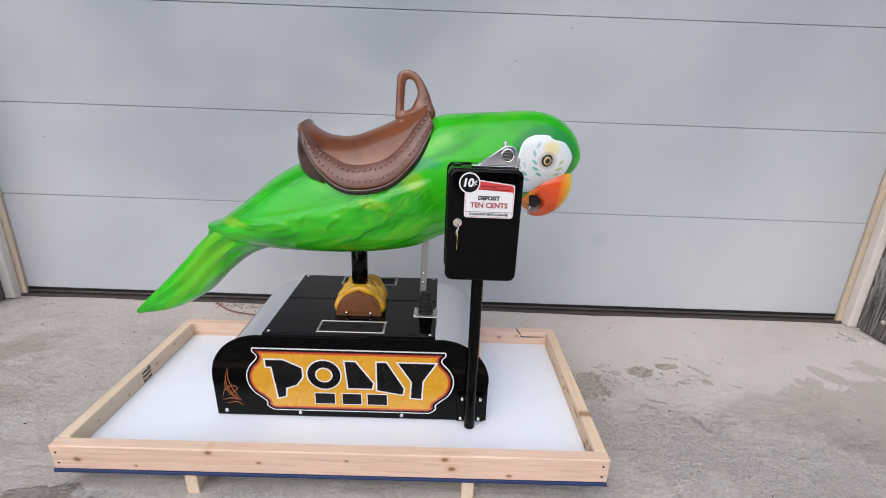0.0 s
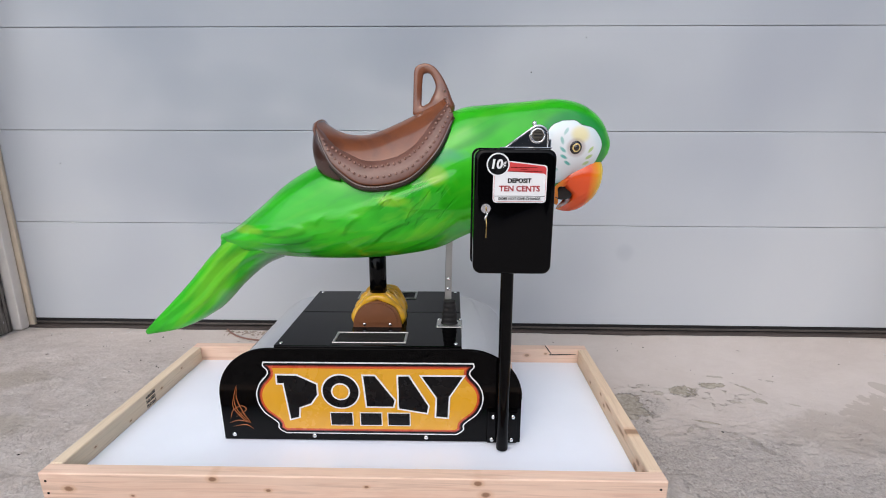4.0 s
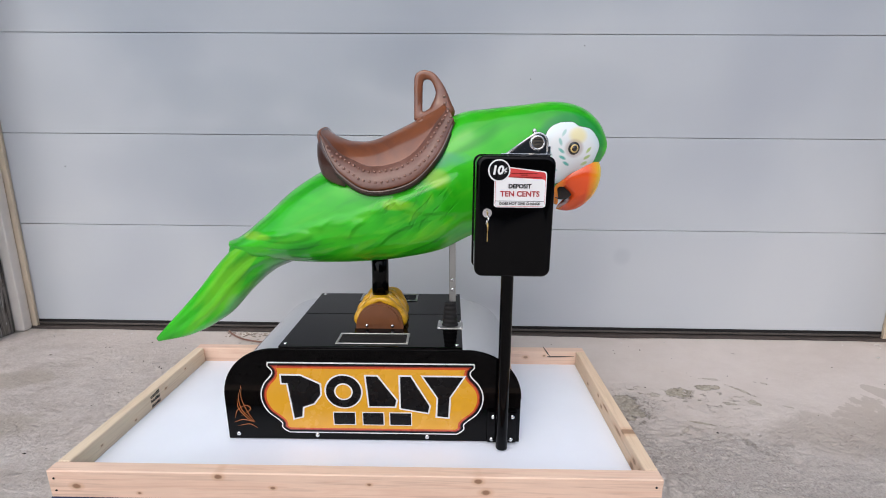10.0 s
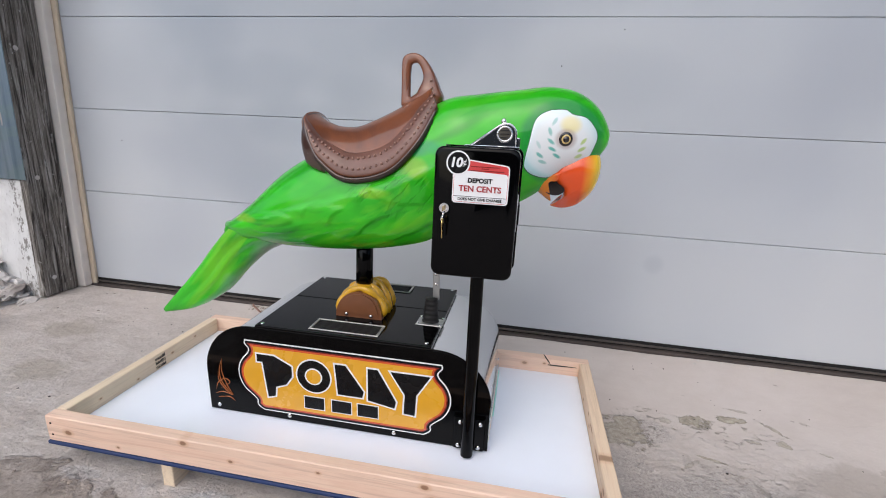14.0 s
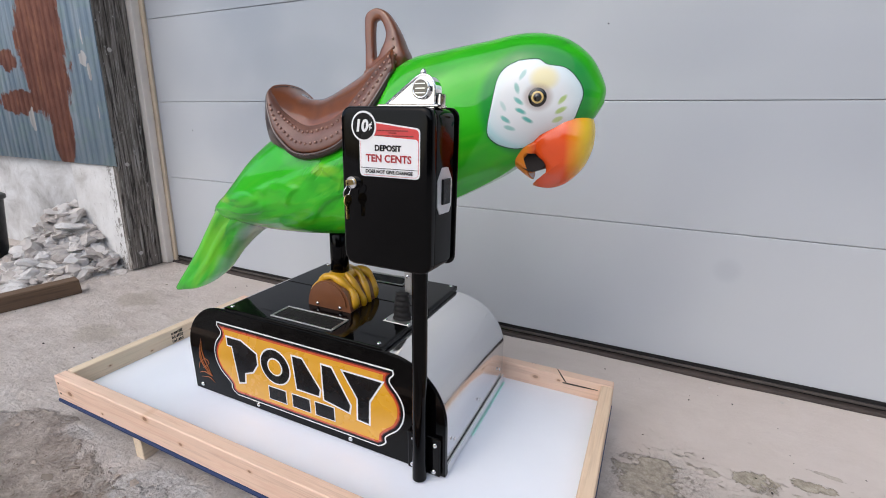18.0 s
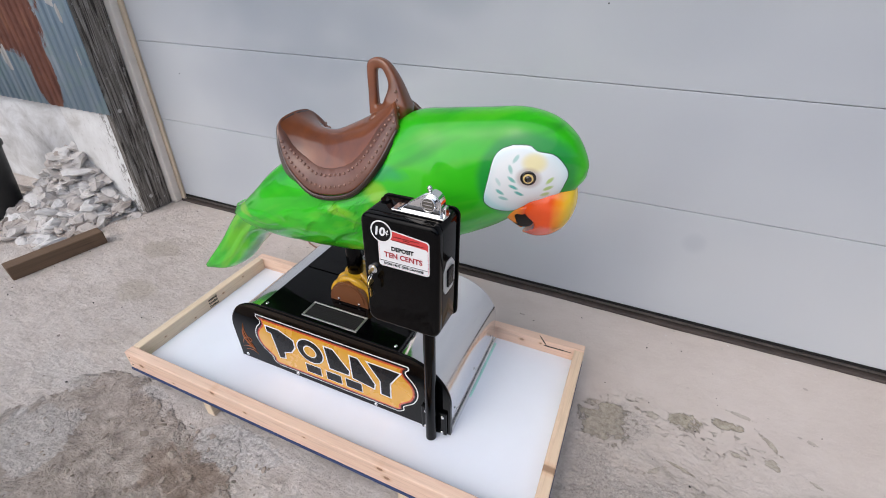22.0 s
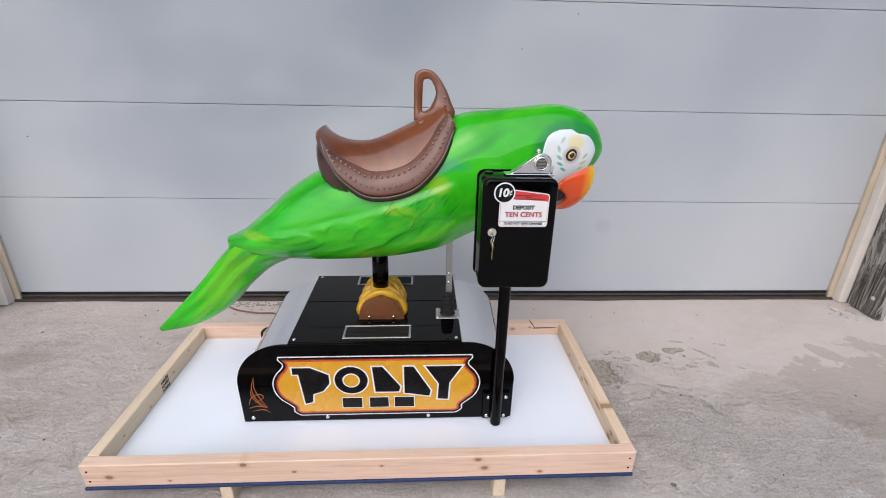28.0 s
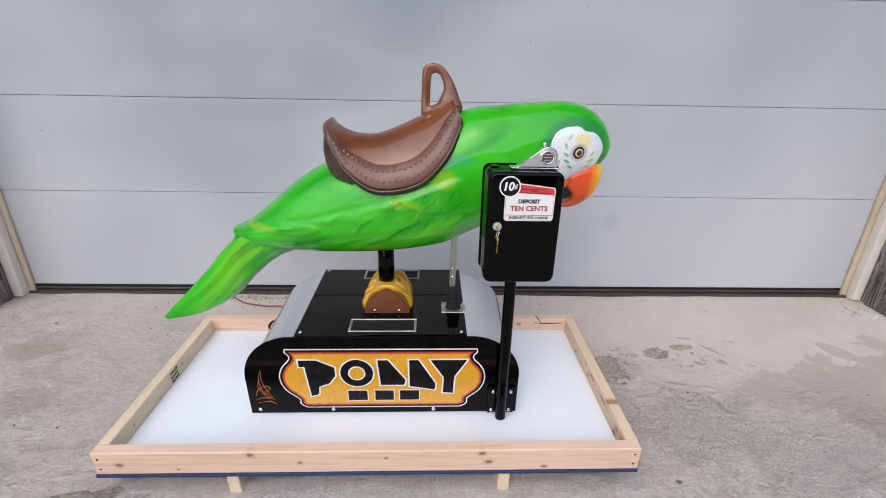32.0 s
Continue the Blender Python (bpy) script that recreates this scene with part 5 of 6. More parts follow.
make_coin_box()

# ---- parrot ----
BODY = [
    (-0.805, 0.683, -0.789, 0.643, 0.03),
    (-0.757, 0.704, -0.673, 0.628, 0.085),
    (-0.661, 0.779, -0.553, 0.615, 0.115),
    (-0.556, 0.867, -0.413, 0.612, 0.134),
    (-0.436, 0.935, -0.293, 0.615, 0.142),
    (-0.32, 0.965, -0.183, 0.628, 0.146),
    (-0.206, 0.995, -0.054, 0.658, 0.146),
    (-0.094, 1.055, 0.072, 0.71, 0.138),
    (0.007, 1.11, 0.178, 0.758, 0.13),
    (0.108, 1.125, 0.272, 0.808, 0.112),
    (0.217, 1.136, 0.335, 0.856, 0.102),
    (0.317, 1.145, 0.371, 0.89, 0.095),
    (0.4, 1.129, 0.407, 0.903, 0.08),
    (0.461, 1.085, 0.444, 0.919, 0.056),
    (0.496, 1.023, 0.47, 0.941, 0.03),
    (0.497, 0.985, 0.483, 0.959, 0.012),
]
TAIL = [
    (-1.127, 0.313, -1.119, 0.297, 0.006),
    (-1.02, 0.421, -0.979, 0.330, 0.026),
    (-0.937, 0.507, -0.845, 0.402, 0.045),
    (-0.867, 0.587, -0.743, 0.505, 0.058),
    (-0.812, 0.643, -0.656, 0.576, 0.075),
    (-0.757, 0.69, -0.553, 0.618, 0.095),
]
SADDLE = [
    (-0.438, 1.070, -0.440, 1.062, 0.052),
    (-0.433, 1.063, -0.436, 1.046, 0.078),
    (-0.418, 1.053, -0.424, 1.018, 0.098),
    (-0.388, 1.038, -0.402, 0.972, 0.114),
    (-0.346, 1.027, -0.366, 0.924, 0.128),
    (-0.280, 1.030, -0.278, 0.874, 0.142),
    (-0.190, 1.066, -0.150, 0.896, 0.142),
    (-0.122, 1.100, -0.062, 0.980, 0.126),
    (-0.050, 1.148, -0.012, 1.085, 0.072),
]
CHEEK = [(0.540, 0.161), (0.579, 0.162), (0.600, 0.150), (0.637, 0.142), (0.662, 0.118), (0.673, 0.094), (0.668, 0.068), (0.648, 0.028), (0.591, 0.003), (0.546, -0.024), (0.505, -0.019), (0.482, -0.004), (0.475, 0.017), (0.486, 0.076), (0.496, 0.125), (0.512, 0.148)]


def drawn_in(rows):
    """The profiles were taken a little behind the figure's middle plane."""
    k = 0.9636
    return [(-0.013 + (a + 0.013) * k, 0.978 + (b - 0.978) * k, -0.013 + (c + 0.013) * k, 0.978 + (d - 0.978) * k, w) for a, b, c, d, w in rows]


def smooth01(a, b, x):
    t = min(1, max(0, (x - a) / (b - a)))
    return t * t * (3 - 2 * t)


def section_rings(rows, steps, seg, power=2.2, relief=None, keel=1.0):
    """Rings across a form; a keel below 1 cuts its underside flat."""
    rings = []
    rows = spline(rows, steps)
    for j, (tx, tz, bx, bz, w) in enumerate(rows):
        top, bot = Vector((tx, 0, tz)), Vector((bx, 0, bz))
        c, half = (top + bot) / 2, (top - bot) / 2
        ring = []
        for k in range(seg):
            a = k * math.tau / seg
            ca, sa = math.cos(a), math.sin(a)
            p = 2 / power
            up = math.copysign(abs(ca) ** p, ca)
            q = Vector((0, w * math.copysign(abs(sa) ** p, sa), 0)) + half * max(-keel, up)
            if relief:
                q *= 1 + relief(j / (len(rows) - 1), ca, sa, c + q)
            ring.append(c + q)
        rings.append(ring)
    return rings


def feather_relief(u, ca, sa, p):
    """Carved wing: feather ridges sweep round from the shoulder, none on the head."""
    x, z = p.x - PIVOT.x, p.z - PIVOT.z
    edge = -0.078 + 0.33 * x + 0.18 * x * x
    wing = smooth01(-0.012, 0.012, edge - z) * smooth01(0.26, 0.17, x) * smooth01(0.10, 0.35, abs(sa))
    low = smooth01(-0.95, -0.55, ca)
    ux, uz = (x + 0.59) / 2.8, z + 0.048
    r, a = math.hypot(ux, uz), math.atan2(uz, ux)
    side = 1.5 if p.y < 0 else 7.5
    lay = r * 26.0 + 0.9 * noise.noise((r * 5.0, a * 2.2, side))
    saw = lay - math.floor(lay)
    layer = saw**2 * smooth01(1.0, 0.86, saw) * smooth01(-0.15, 0.2, noise.noise((r * 11.0, a * 5.0, side + 2)))
    ridge2 = 0.4 - 1.2 * abs(noise.noise((r * 50.0, a * 5.0, side + 3)))
    step = smooth01(0.0, 0.06, noise.noise((r * 11.0, a * 1.8, side + 9)))
    # soft dents on the back, and the rounded hump of the neck
    soft = 0.018 * noise.noise((p.x * 6, p.z * 6, side)) * smooth01(0.62, 0.45, u)
    return wing * (0.030 + low * (0.050 * layer + 0.014 * ridge2 + 0.030 * step)) + soft


def tail_relief(u, ca, sa, p):
    groove = math.exp(-(((ca - 0.10) / 0.16) ** 2)) * smooth01(0.02, 0.2, u)
    ridge = noise.noise((p.x * 6 + p.z * 5, (p.z - p.x) * 14, 4.0))
    lower = math.exp(-(((ca + 0.42) / 0.14) ** 2)) * smooth01(0.05, 0.4, u)
    return -0.24 * groove - 0.14 * lower + 0.06 * ridge


def saddle_point(u, v):
    """u from cantle to pommel, v across from rim to rim."""
    i = min(len(SADDLE_ROWS) - 1, max(0, u * (len(SADDLE_ROWS) - 1)))
    k = min(len(SADDLE_ROWS) - 2, int(i))
    cx, cz, ex, ez, w = SADDLE_ROWS[k] * (1 - i + k) + SADDLE_ROWS[k + 1] * (i - k)
    a = abs(v)
    return Vector((cx + (ex - cx) * a**1.6, (w + 0.008) * v * (1.12 - 0.12 * a), cz + (ez - cz) * a**1.75 - 0.003 * math.sin(math.pi * u) * (1 - a * a)))


def saddle_normal(u, v):
    e = 0.01
    a = saddle_point(min(1, u + e), v) - saddle_point(max(0, u - e), v)
    b = saddle_point(u, min(1, v + e)) - saddle_point(u, max(-1, v - e))
    n = a.cross(b).normalized()
    return n if n.z > 0 or abs(v) > 0.9 and n.y * v > 0 else -n


SADDLE_ROWS = spline(drawn_in(SADDLE), 6)


def make_parrot():
    fig = empty("parrot_figure", Matrix.Translation(PIVOT), "glossy green painted parrot ride figure with brown saddle", "ride figure")
    off = Vector((-PIVOT.x, 0, -PIVOT.z))
    bm = shifted(loft(section_rings(drawn_in(BODY), 22, 200, 2.1, feather_relief, 0.955)), off)
    skin = BVHTree.FromBMesh(bm)
    part("body", bm, M_PARROT, fig, "", True)
    rings = section_rings(drawn_in(TAIL), 10, 40, 2.3, tail_relief)
    for ring in rings:
        for p in ring:
            k = 0.022 * smooth01(-0.62, -1.10, p.x)
            p.x, p.y, p.z = p.x * (1 - k / 1.455), p.y - k, 0.978 + (p.z - 0.978) * (1 - k / 1.455)
    bm = shifted(loft(rings), off)
    part("tail", bm, M_TAIL, fig, "green painted tail", True)
    # wing tips folded over the root of the tail
    for s in (-1, 1):
        bm = ball((0, 0, 0), 1.0, 0.050, 0.030, 0.022, 20, 12)
        bm.transform(Matrix.Translation((-0.727 - PIVOT.x, s * 0.024, 0.686 - PIVOT.z)) @ Matrix.Rotation(radians(-34), 4, "Y") @ Matrix.Rotation(radians(-14 * s), 4, "Z"))
        part("wing_tip", bm, M_PARROT, fig, "", True)
    # saddle
    nu, nv = 44, 33
    bm = bmesh.new()
    grid = [[bm.verts.new(saddle_point(i / (nu - 1), -1 + 2 * k / (nv - 1)) + off) for k in range(nv)] for i in range(nu)]
    for a, b in zip(grid, grid[1:]):
        for k in range(nv - 1):
            bm.faces.new((a[k], a[k + 1], b[k + 1], b[k]))
    saddle = part("saddle", bm, M_SADDLE, fig, "brown saddle with studded border", True)
    so = saddle.modifiers.new("thickness", "SOLIDIFY")
    so.thickness, so.offset = 0.016, -1
    rim = [saddle_point(1 - i / 60, -1) for i in range(61)] + [saddle_point(0, k / 8) for k in range(-7, 8)] + [saddle_point(i / 60, 1) for i in range(61)]
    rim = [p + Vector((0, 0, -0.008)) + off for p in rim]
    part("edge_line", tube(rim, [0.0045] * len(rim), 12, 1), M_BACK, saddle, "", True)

    # the dark back of the cantle, from its rim down to the figure
    bm = bmesh.new()
    rows = []
    walk_u = [(0.52 * (1 - i / 24), -1.0) for i in range(25)] + [(0.0, k / 6) for k in range(-5, 6)] + [(0.52 * i / 24, 1.0) for i in range(25)]
    for u, v in walk_u:
        f = 1 - u / 0.52
        p = saddle_point(u, v)
        rows.append([bm.verts.new(p + Vector(((-0.434 - p.x) * min(1.0, 1.6 * f) * g + 0.020 * f * g * g - 0.014 * f * math.sin(math.pi * g), -0.10 * p.y * g, -(0.030 + 0.115 * f) * g - 0.004)) + off) for g in (0.0, 0.15, 0.3, 0.5, 0.7, 0.85, 1.0)])
    for a, b in zip(rows, rows[1:]):
        for k in range(6):
            bm.faces.new((a[k], a[k + 1], b[k + 1], b[k]))
    back = part("cantle_back", bm, M_BACK, saddle, "dark brown back of the cantle", True)
    so = back.modifiers.new("thickness", "SOLIDIFY")
    so.thickness, so.offset = 0.004, 0

    def from_rim(u, d):
        """The place across the saddle that lies d from its rim."""
        rim, v = saddle_point(u, 1.0), 1.0
        while v > 0.3 and (saddle_point(u, v) - rim).length < d:
            v -= 0.01
        return v

    walked = [0.0]
    for i in range(300):
        walked.append(walked[-1] + (saddle_point((i + 1) / 300, 1.0) - saddle_point(i / 300, 1.0)).length)

    def along_rim(f):
        return float(np.interp(f * walked[-1], walked, np.linspace(0, 1, 301)))

    def band_at(f):
        return 0.078 * (0.36 + 0.58 * smooth01(0.05, 0.40, f)) * (0.7 + 0.3 * smooth01(1.0, 0.85, f))

    for s in (-1, 1):
        bm = bmesh.new()
        rows = []
        for i in range(90):
            f = 0.02 + 0.98 * i / 89
            lift = smooth01(0.02, 0.14, f)
            u, band = along_rim(f), 0.006 + (band_at(f) - 0.006) * lift
            row = []
            for d, hgt in ((band + 0.0035, -0.001), (band, 0.0032), (band * 0.5, 0.0042), (0.004, 0.0032), (0.0, -0.002)):
                v = from_rim(u, d)
                row.append(bm.verts.new(saddle_point(u, s * v) + saddle_normal(u, s * v) * hgt * lift + off))
            rows.append(row)
        for a, b in zip(rows, rows[1:]):
            for k in range(4):
                bm.faces.new((a[k], a[k + 1], b[k + 1], b[k]))
        part("border", bm, M_BORDER, saddle, "raised brown border", True)
        bm = bmesh.new()
        for place_on, n, first in ((0.28, 30, 0.14), (0.74, 27, 0.22)):
            for i in range(n):
                f = first + (0.99 - first) * i / (n - 1)
                u = along_rim(f)
                v = from_rim(u, band_at(f) * place_on)
                p = saddle_point(u, s * v) + saddle_normal(u, s * v) * 0.0035 + off
                bmesh.ops.create_uvsphere(bm, u_segments=10, v_segments=6, radius=0.0047, matrix=Matrix.Translation(p))
        # a dark tube draws the shade between the saddle's rim and the body
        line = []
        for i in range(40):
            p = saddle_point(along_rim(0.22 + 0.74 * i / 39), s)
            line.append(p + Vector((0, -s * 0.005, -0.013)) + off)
        part("rim_shade", tube(line, [0.002] + [0.008] * 38 + [0.002], 8, 1), M_EDGE, saddle, "dark line under the rim, standing in for its shade", True)
        tagged(part("studs", bm, M_STUD, saddle, "rows of small domed studs", True), kind="stuff")
    # grab handle: a flat loop, its front leg widening into the fork
    outer = [(0.093, 0.176), (0.094, 0.234), (0.095, 0.286), (0.099, 0.312), (0.115, 0.324), (0.136, 0.326), (0.160, 0.316), (0.181, 0.292), (0.199, 0.261), (0.213, 0.227), (0.224, 0.196), (0.201, 0.157), (0.158, 0.158), (0.121, 0.166)]
    inner = [(0.120, 0.205), (0.121, 0.234), (0.122, 0.268), (0.125, 0.292), (0.133, 0.298), (0.144, 0.297), (0.153, 0.287), (0.161, 0.268), (0.162, 0.253), (0.156, 0.236), (0.150, 0.225), (0.144, 0.213), (0.134, 0.206), (0.125, 0.202)]
    thick = [0.017, 0.013, 0.013, 0.013, 0.013, 0.014, 0.016, 0.019, 0.024, 0.030, 0.036, 0.036, 0.030, 0.022]
    rows = spline([(*a, *b, w) for a, b, w in zip(outer + outer[:1], inner + inner[:1], thick + thick[:1])], 5)[:-1]
    bm = bmesh.new()
    rings = []
    for ox, oz, ix, iz, w in rows:
        c, h = Vector(((ox + ix) / 2, 0, (oz + iz) / 2)), Vector(((ox - ix) / 2, 0, (oz - iz) / 2))
        ring = []
        for k in range(20):
            ca, sa = math.cos(k * math.tau / 20), math.sin(k * math.tau / 20)
            ring.append(bm.verts.new(c + h * math.copysign(abs(ca) ** 0.55, ca) + Vector((0, 0.9 * w * math.copysign(abs(sa) ** 0.55, sa), 0))))
        rings.append(ring)
    for a, b in zip(rings, rings[1:] + rings[:1]):
        for k in range(20):
            bm.faces.new((a[k], a[(k + 1) % 20], b[(k + 1) % 20], b[k]))
    bmesh.ops.recalc_face_normals(bm, faces=bm.faces)
    loop = BVHTree.FromBMesh(bm)
    part("handle", bm, M_SADDLE, saddle, "brown flat grab handle", True)
    bm = ball((0, 0, 0), 1.0, 0.030, 0.042, 0.018)
    bm.transform(Matrix.Translation((0.118, 0, 0.168)) @ Matrix.Rotation(radians(-28), 4, "Y"))
    part("pommel", bm, M_SADDLE, saddle, "", True)
    bm = bmesh.new()
    for s in (-1, 1):
        for x, z in ((0.190, 0.246), (0.193, 0.224), (0.200, 0.206), (0.200, 0.188)):
            hit = loop.ray_cast(Vector((x, s * 0.3, z)), Vector((0, -s, 0)))[0]
            if hit:
                bmesh.ops.create_uvsphere(bm, u_segments=10, v_segments=6, radius=0.0047, matrix=Matrix.Translation(hit))
    tagged(part("studs", bm, M_STUD, saddle, "rows of small domed studs", True), kind="stuff")

    # beak: two flat-sided shells with rounded edges, open between their tips
    def shell(outline, mid, widths, steps=6, rings_n=14):
        """outline rows: x, z, how blunt the edge is there."""
        path = spline(outline + outline[:1], steps)[:-1]
        zs, ws = zip(*widths)
        bm = bmesh.new()
        for s in (-1, 1):
            rows = []
            for j in range(1, rings_n + 1):
                r = 1 - (1 - j / rings_n) ** 1.8
                row = []
                for ox, oz, n in path:
                    px, pz = mid[0] + r * (ox - mid[0]), mid[1] + r * (oz - mid[1])
                    row.append(bm.verts.new((px, s * np.interp(pz, zs, ws) * max(0.0, 1 - r ** max(1.5, n)) ** 0.5, pz)))
                rows.append(row)
            top = bm.verts.new((mid[0], s * np.interp(mid[1], zs, ws), mid[1]))
            n = len(path)
            for k in range(n):
                bm.faces.new((top, rows[0][k], rows[0][(k + 1) % n]))
            for a, b in zip(rows, rows[1:]):
                for k in range(n):
                    bm.faces.new((a[k], a[(k + 1) % n], b[(k + 1) % n], b[k]))
        bmesh.ops.remove_doubles(bm, verts=bm.verts, dist=0.0002)
        return bm

    upper = [(0.580, 0.035, 4), (0.640, 0.070, 3), (0.688, 0.045, 2.2), (0.696, -0.010, 2.2), (0.677, -0.066, 2.4), (0.638, -0.105, 2.8), (0.597, -0.118, 3.2), (0.560, -0.111, 4), (0.586, -0.096, 8), (0.594, -0.076, 10), (0.589, -0.056, 10), (0.570, -0.038, 10), (0.556, -0.010, 8)]
    part("upper_beak", shell(upper, (0.640, -0.045), [(-0.12, 0.026), (-0.06, 0.052), (0.0, 0.067), (0.06, 0.068)]), M_BEAK, fig, "orange and yellow hooked beak", True)
    lower = [(0.600, 0.0, 5), (0.580, -0.034, 10), (0.556, -0.038, 10), (0.545, -0.060, 10), (0.561, -0.098, 5), (0.532, -0.080, 4), (0.510, -0.055, 4), (0.535, -0.015, 5)]
    part("lower_beak", shell(lower, (0.545, -0.030), [(-0.10, 0.028), (-0.06, 0.050), (0.0, 0.066)]), M_BEAK, fig, "orange lower beak", True)
    oval = [(0.568 + 0.030 * math.cos(a), -0.055 + 0.022 * math.sin(a)) for a in np.linspace(0, math.tau, 28, endpoint=False)]
    part("mouth", prism(oval, -0.042, 0.042), M_MOUTH, fig, "dark open mouth")

    # eyes and cheeks lie on the skin
    def on_skin(x, z, s):
        at = [skin.ray_cast(Vector((x + a, s, z + b)), Vector((0, -s, 0)))[0] for a, b in ((0, 0), (0.012, 0), (-0.012, 0), (0, 0.012), (0, -0.012))]
        if None in at:
            return None, None
        n = (at[1] - at[2]).cross(at[3] - at[4]).normalized()
        return at[0], n if n.y * s > 0 else -n

    ex, ez = 0.352 - PIVOT.x, 0.9936 - PIVOT.z
    for s in (-1, 1):
        hit, nrm = on_skin(ex, ez, s)
        m = Matrix.Translation(hit + nrm * 0.001) @ nrm.to_track_quat("Z", "Y").to_matrix().to_4x4()
        eye = None
        for name, r, h, mat, label in (("eye", 0.0198, 0.0048, M_EYEDARK, "dark rimmed eye"), ("iris", 0.0160, 0.0062, M_EYEGOLD, "gold iris ring"), ("iris_line", 0.0126, 0.0072, M_EYEDARK, ""), ("iris_brown", 0.0116, 0.0080, M_EYEBROWN, "brown iris"), ("pupil", 0.0098, 0.0090, M_EYEDARK, "black pupil")):
            bm = bmesh.new()
            bmesh.ops.create_uvsphere(bm, u_segments=24, v_segments=12, radius=1.0, matrix=m @ Matrix.Diagonal((r, r, h, 1)))
            ob = part(name, bm, mat, eye or fig, label, True)
            eye = eye or ob
        # white cheek with a dark painted line round it
        for name, grow, lift, mat, label in (("cheek_line", 1.022, 0.0010, M_BROW, "dark green line round the cheek"), ("cheek", 1.0, 0.0024, M_CHEEK, "white painted cheek with teal and lime strokes")):
            path = spline(CHEEK + CHEEK[:1], 6)[:-1]
            bm = bmesh.new()
            rows = []
            for r in (0.0, 0.12, 0.24, 0.36, 0.48, 0.6, 0.7, 0.8, 0.88, 0.94, 0.98, 1.0):
                row = []
                for px, pz in path:
                    k = r * grow
                    hit = None
                    while hit is None and k > 0.05 or k == 0:
                        hit = skin.ray_cast(Vector((0.578 + k * (px - 0.578), s, 0.075 + k * (pz - 0.075))), Vector((0, -s, 0)))[0]
                        k -= 0.02
                    row.append(bm.verts.new(hit + Vector((0, s * (lift if r < 0.97 else lift * 0.6 if r < 0.99 else -0.0012), 0))))
                rows.append(row)
            n = len(path)
            for a, b in zip(rows, rows[1:]):
                for k in range(n):
                    bm.faces.new((a[k], a[(k + 1) % n], b[(k + 1) % n], b[k]))
            bmesh.ops.remove_doubles(bm, verts=bm.verts, dist=0.0001)
            part(name, bm, mat, fig, label, True)
    # drive rod that nods with the figure
    bm = box(-0.028, -0.006, -0.004 - 0.02, 0.004 - 0.02, 0.47, 0.70, 0.002, 1)
    rod = part("drive_rod", shifted(bm, off), M_ROD, fig, "flat bare steel drive rod")
    for z in (0.525, 0.56):
        part("rod_bolt", shifted(ball((-0.017, -0.0245, z), 0.006, 1, 0.6, 1, 10, 6), off), M_CHROME, rod, "", True)
    return fig


PARROT_OB = make_parrot()


# ---- clutter along the wall ----
@functools.lru_cache(None)
def lump_shape(subdivisions):
    """Corners and faces of a unit ball, made once."""
    b = bmesh.new()
    bmesh.ops.create_icosphere(b, subdivisions=subdivisions, radius=1.0)
    b.verts.index_update()
    out = [v.co.copy() for v in b.verts], [tuple(v.index for v in f.verts) for f in b.faces]
    b.free()
    return out


def chunk(bm, p, r, seed, flat=0.7):
    """One broken lump, added to bm."""
    rnd = random.Random(seed)
    sx, sy, sz = (rnd.uniform(0.6, 1.5), rnd.uniform(0.6, 1.3), rnd.uniform(0.4, 0.9) * flat)
    turn = Euler((rnd.uniform(-0.6, 0.6), rnd.uniform(-0.6, 0.6), rnd.uniform(0, 6.28))).to_matrix()
    corners, faces = lump_shape(2 if r > 0.018 else 1)
    vs = []
    for c in corners:
        k = r * (1 + 0.6 * noise.noise(c * 1.2 + Vector((seed * 1.7, 0, 0))) + 0.22 * noise.noise(c * 3.1 + Vector((0, seed * 1.3, 0))))
        vs.append(bm.verts.new(turn @ Vector((c.x * sx * k, c.y * sy * k, c.z * sz * k)) + Vector(p)))
    for f in faces:
        bm.faces.new([vs[q] for q in f])


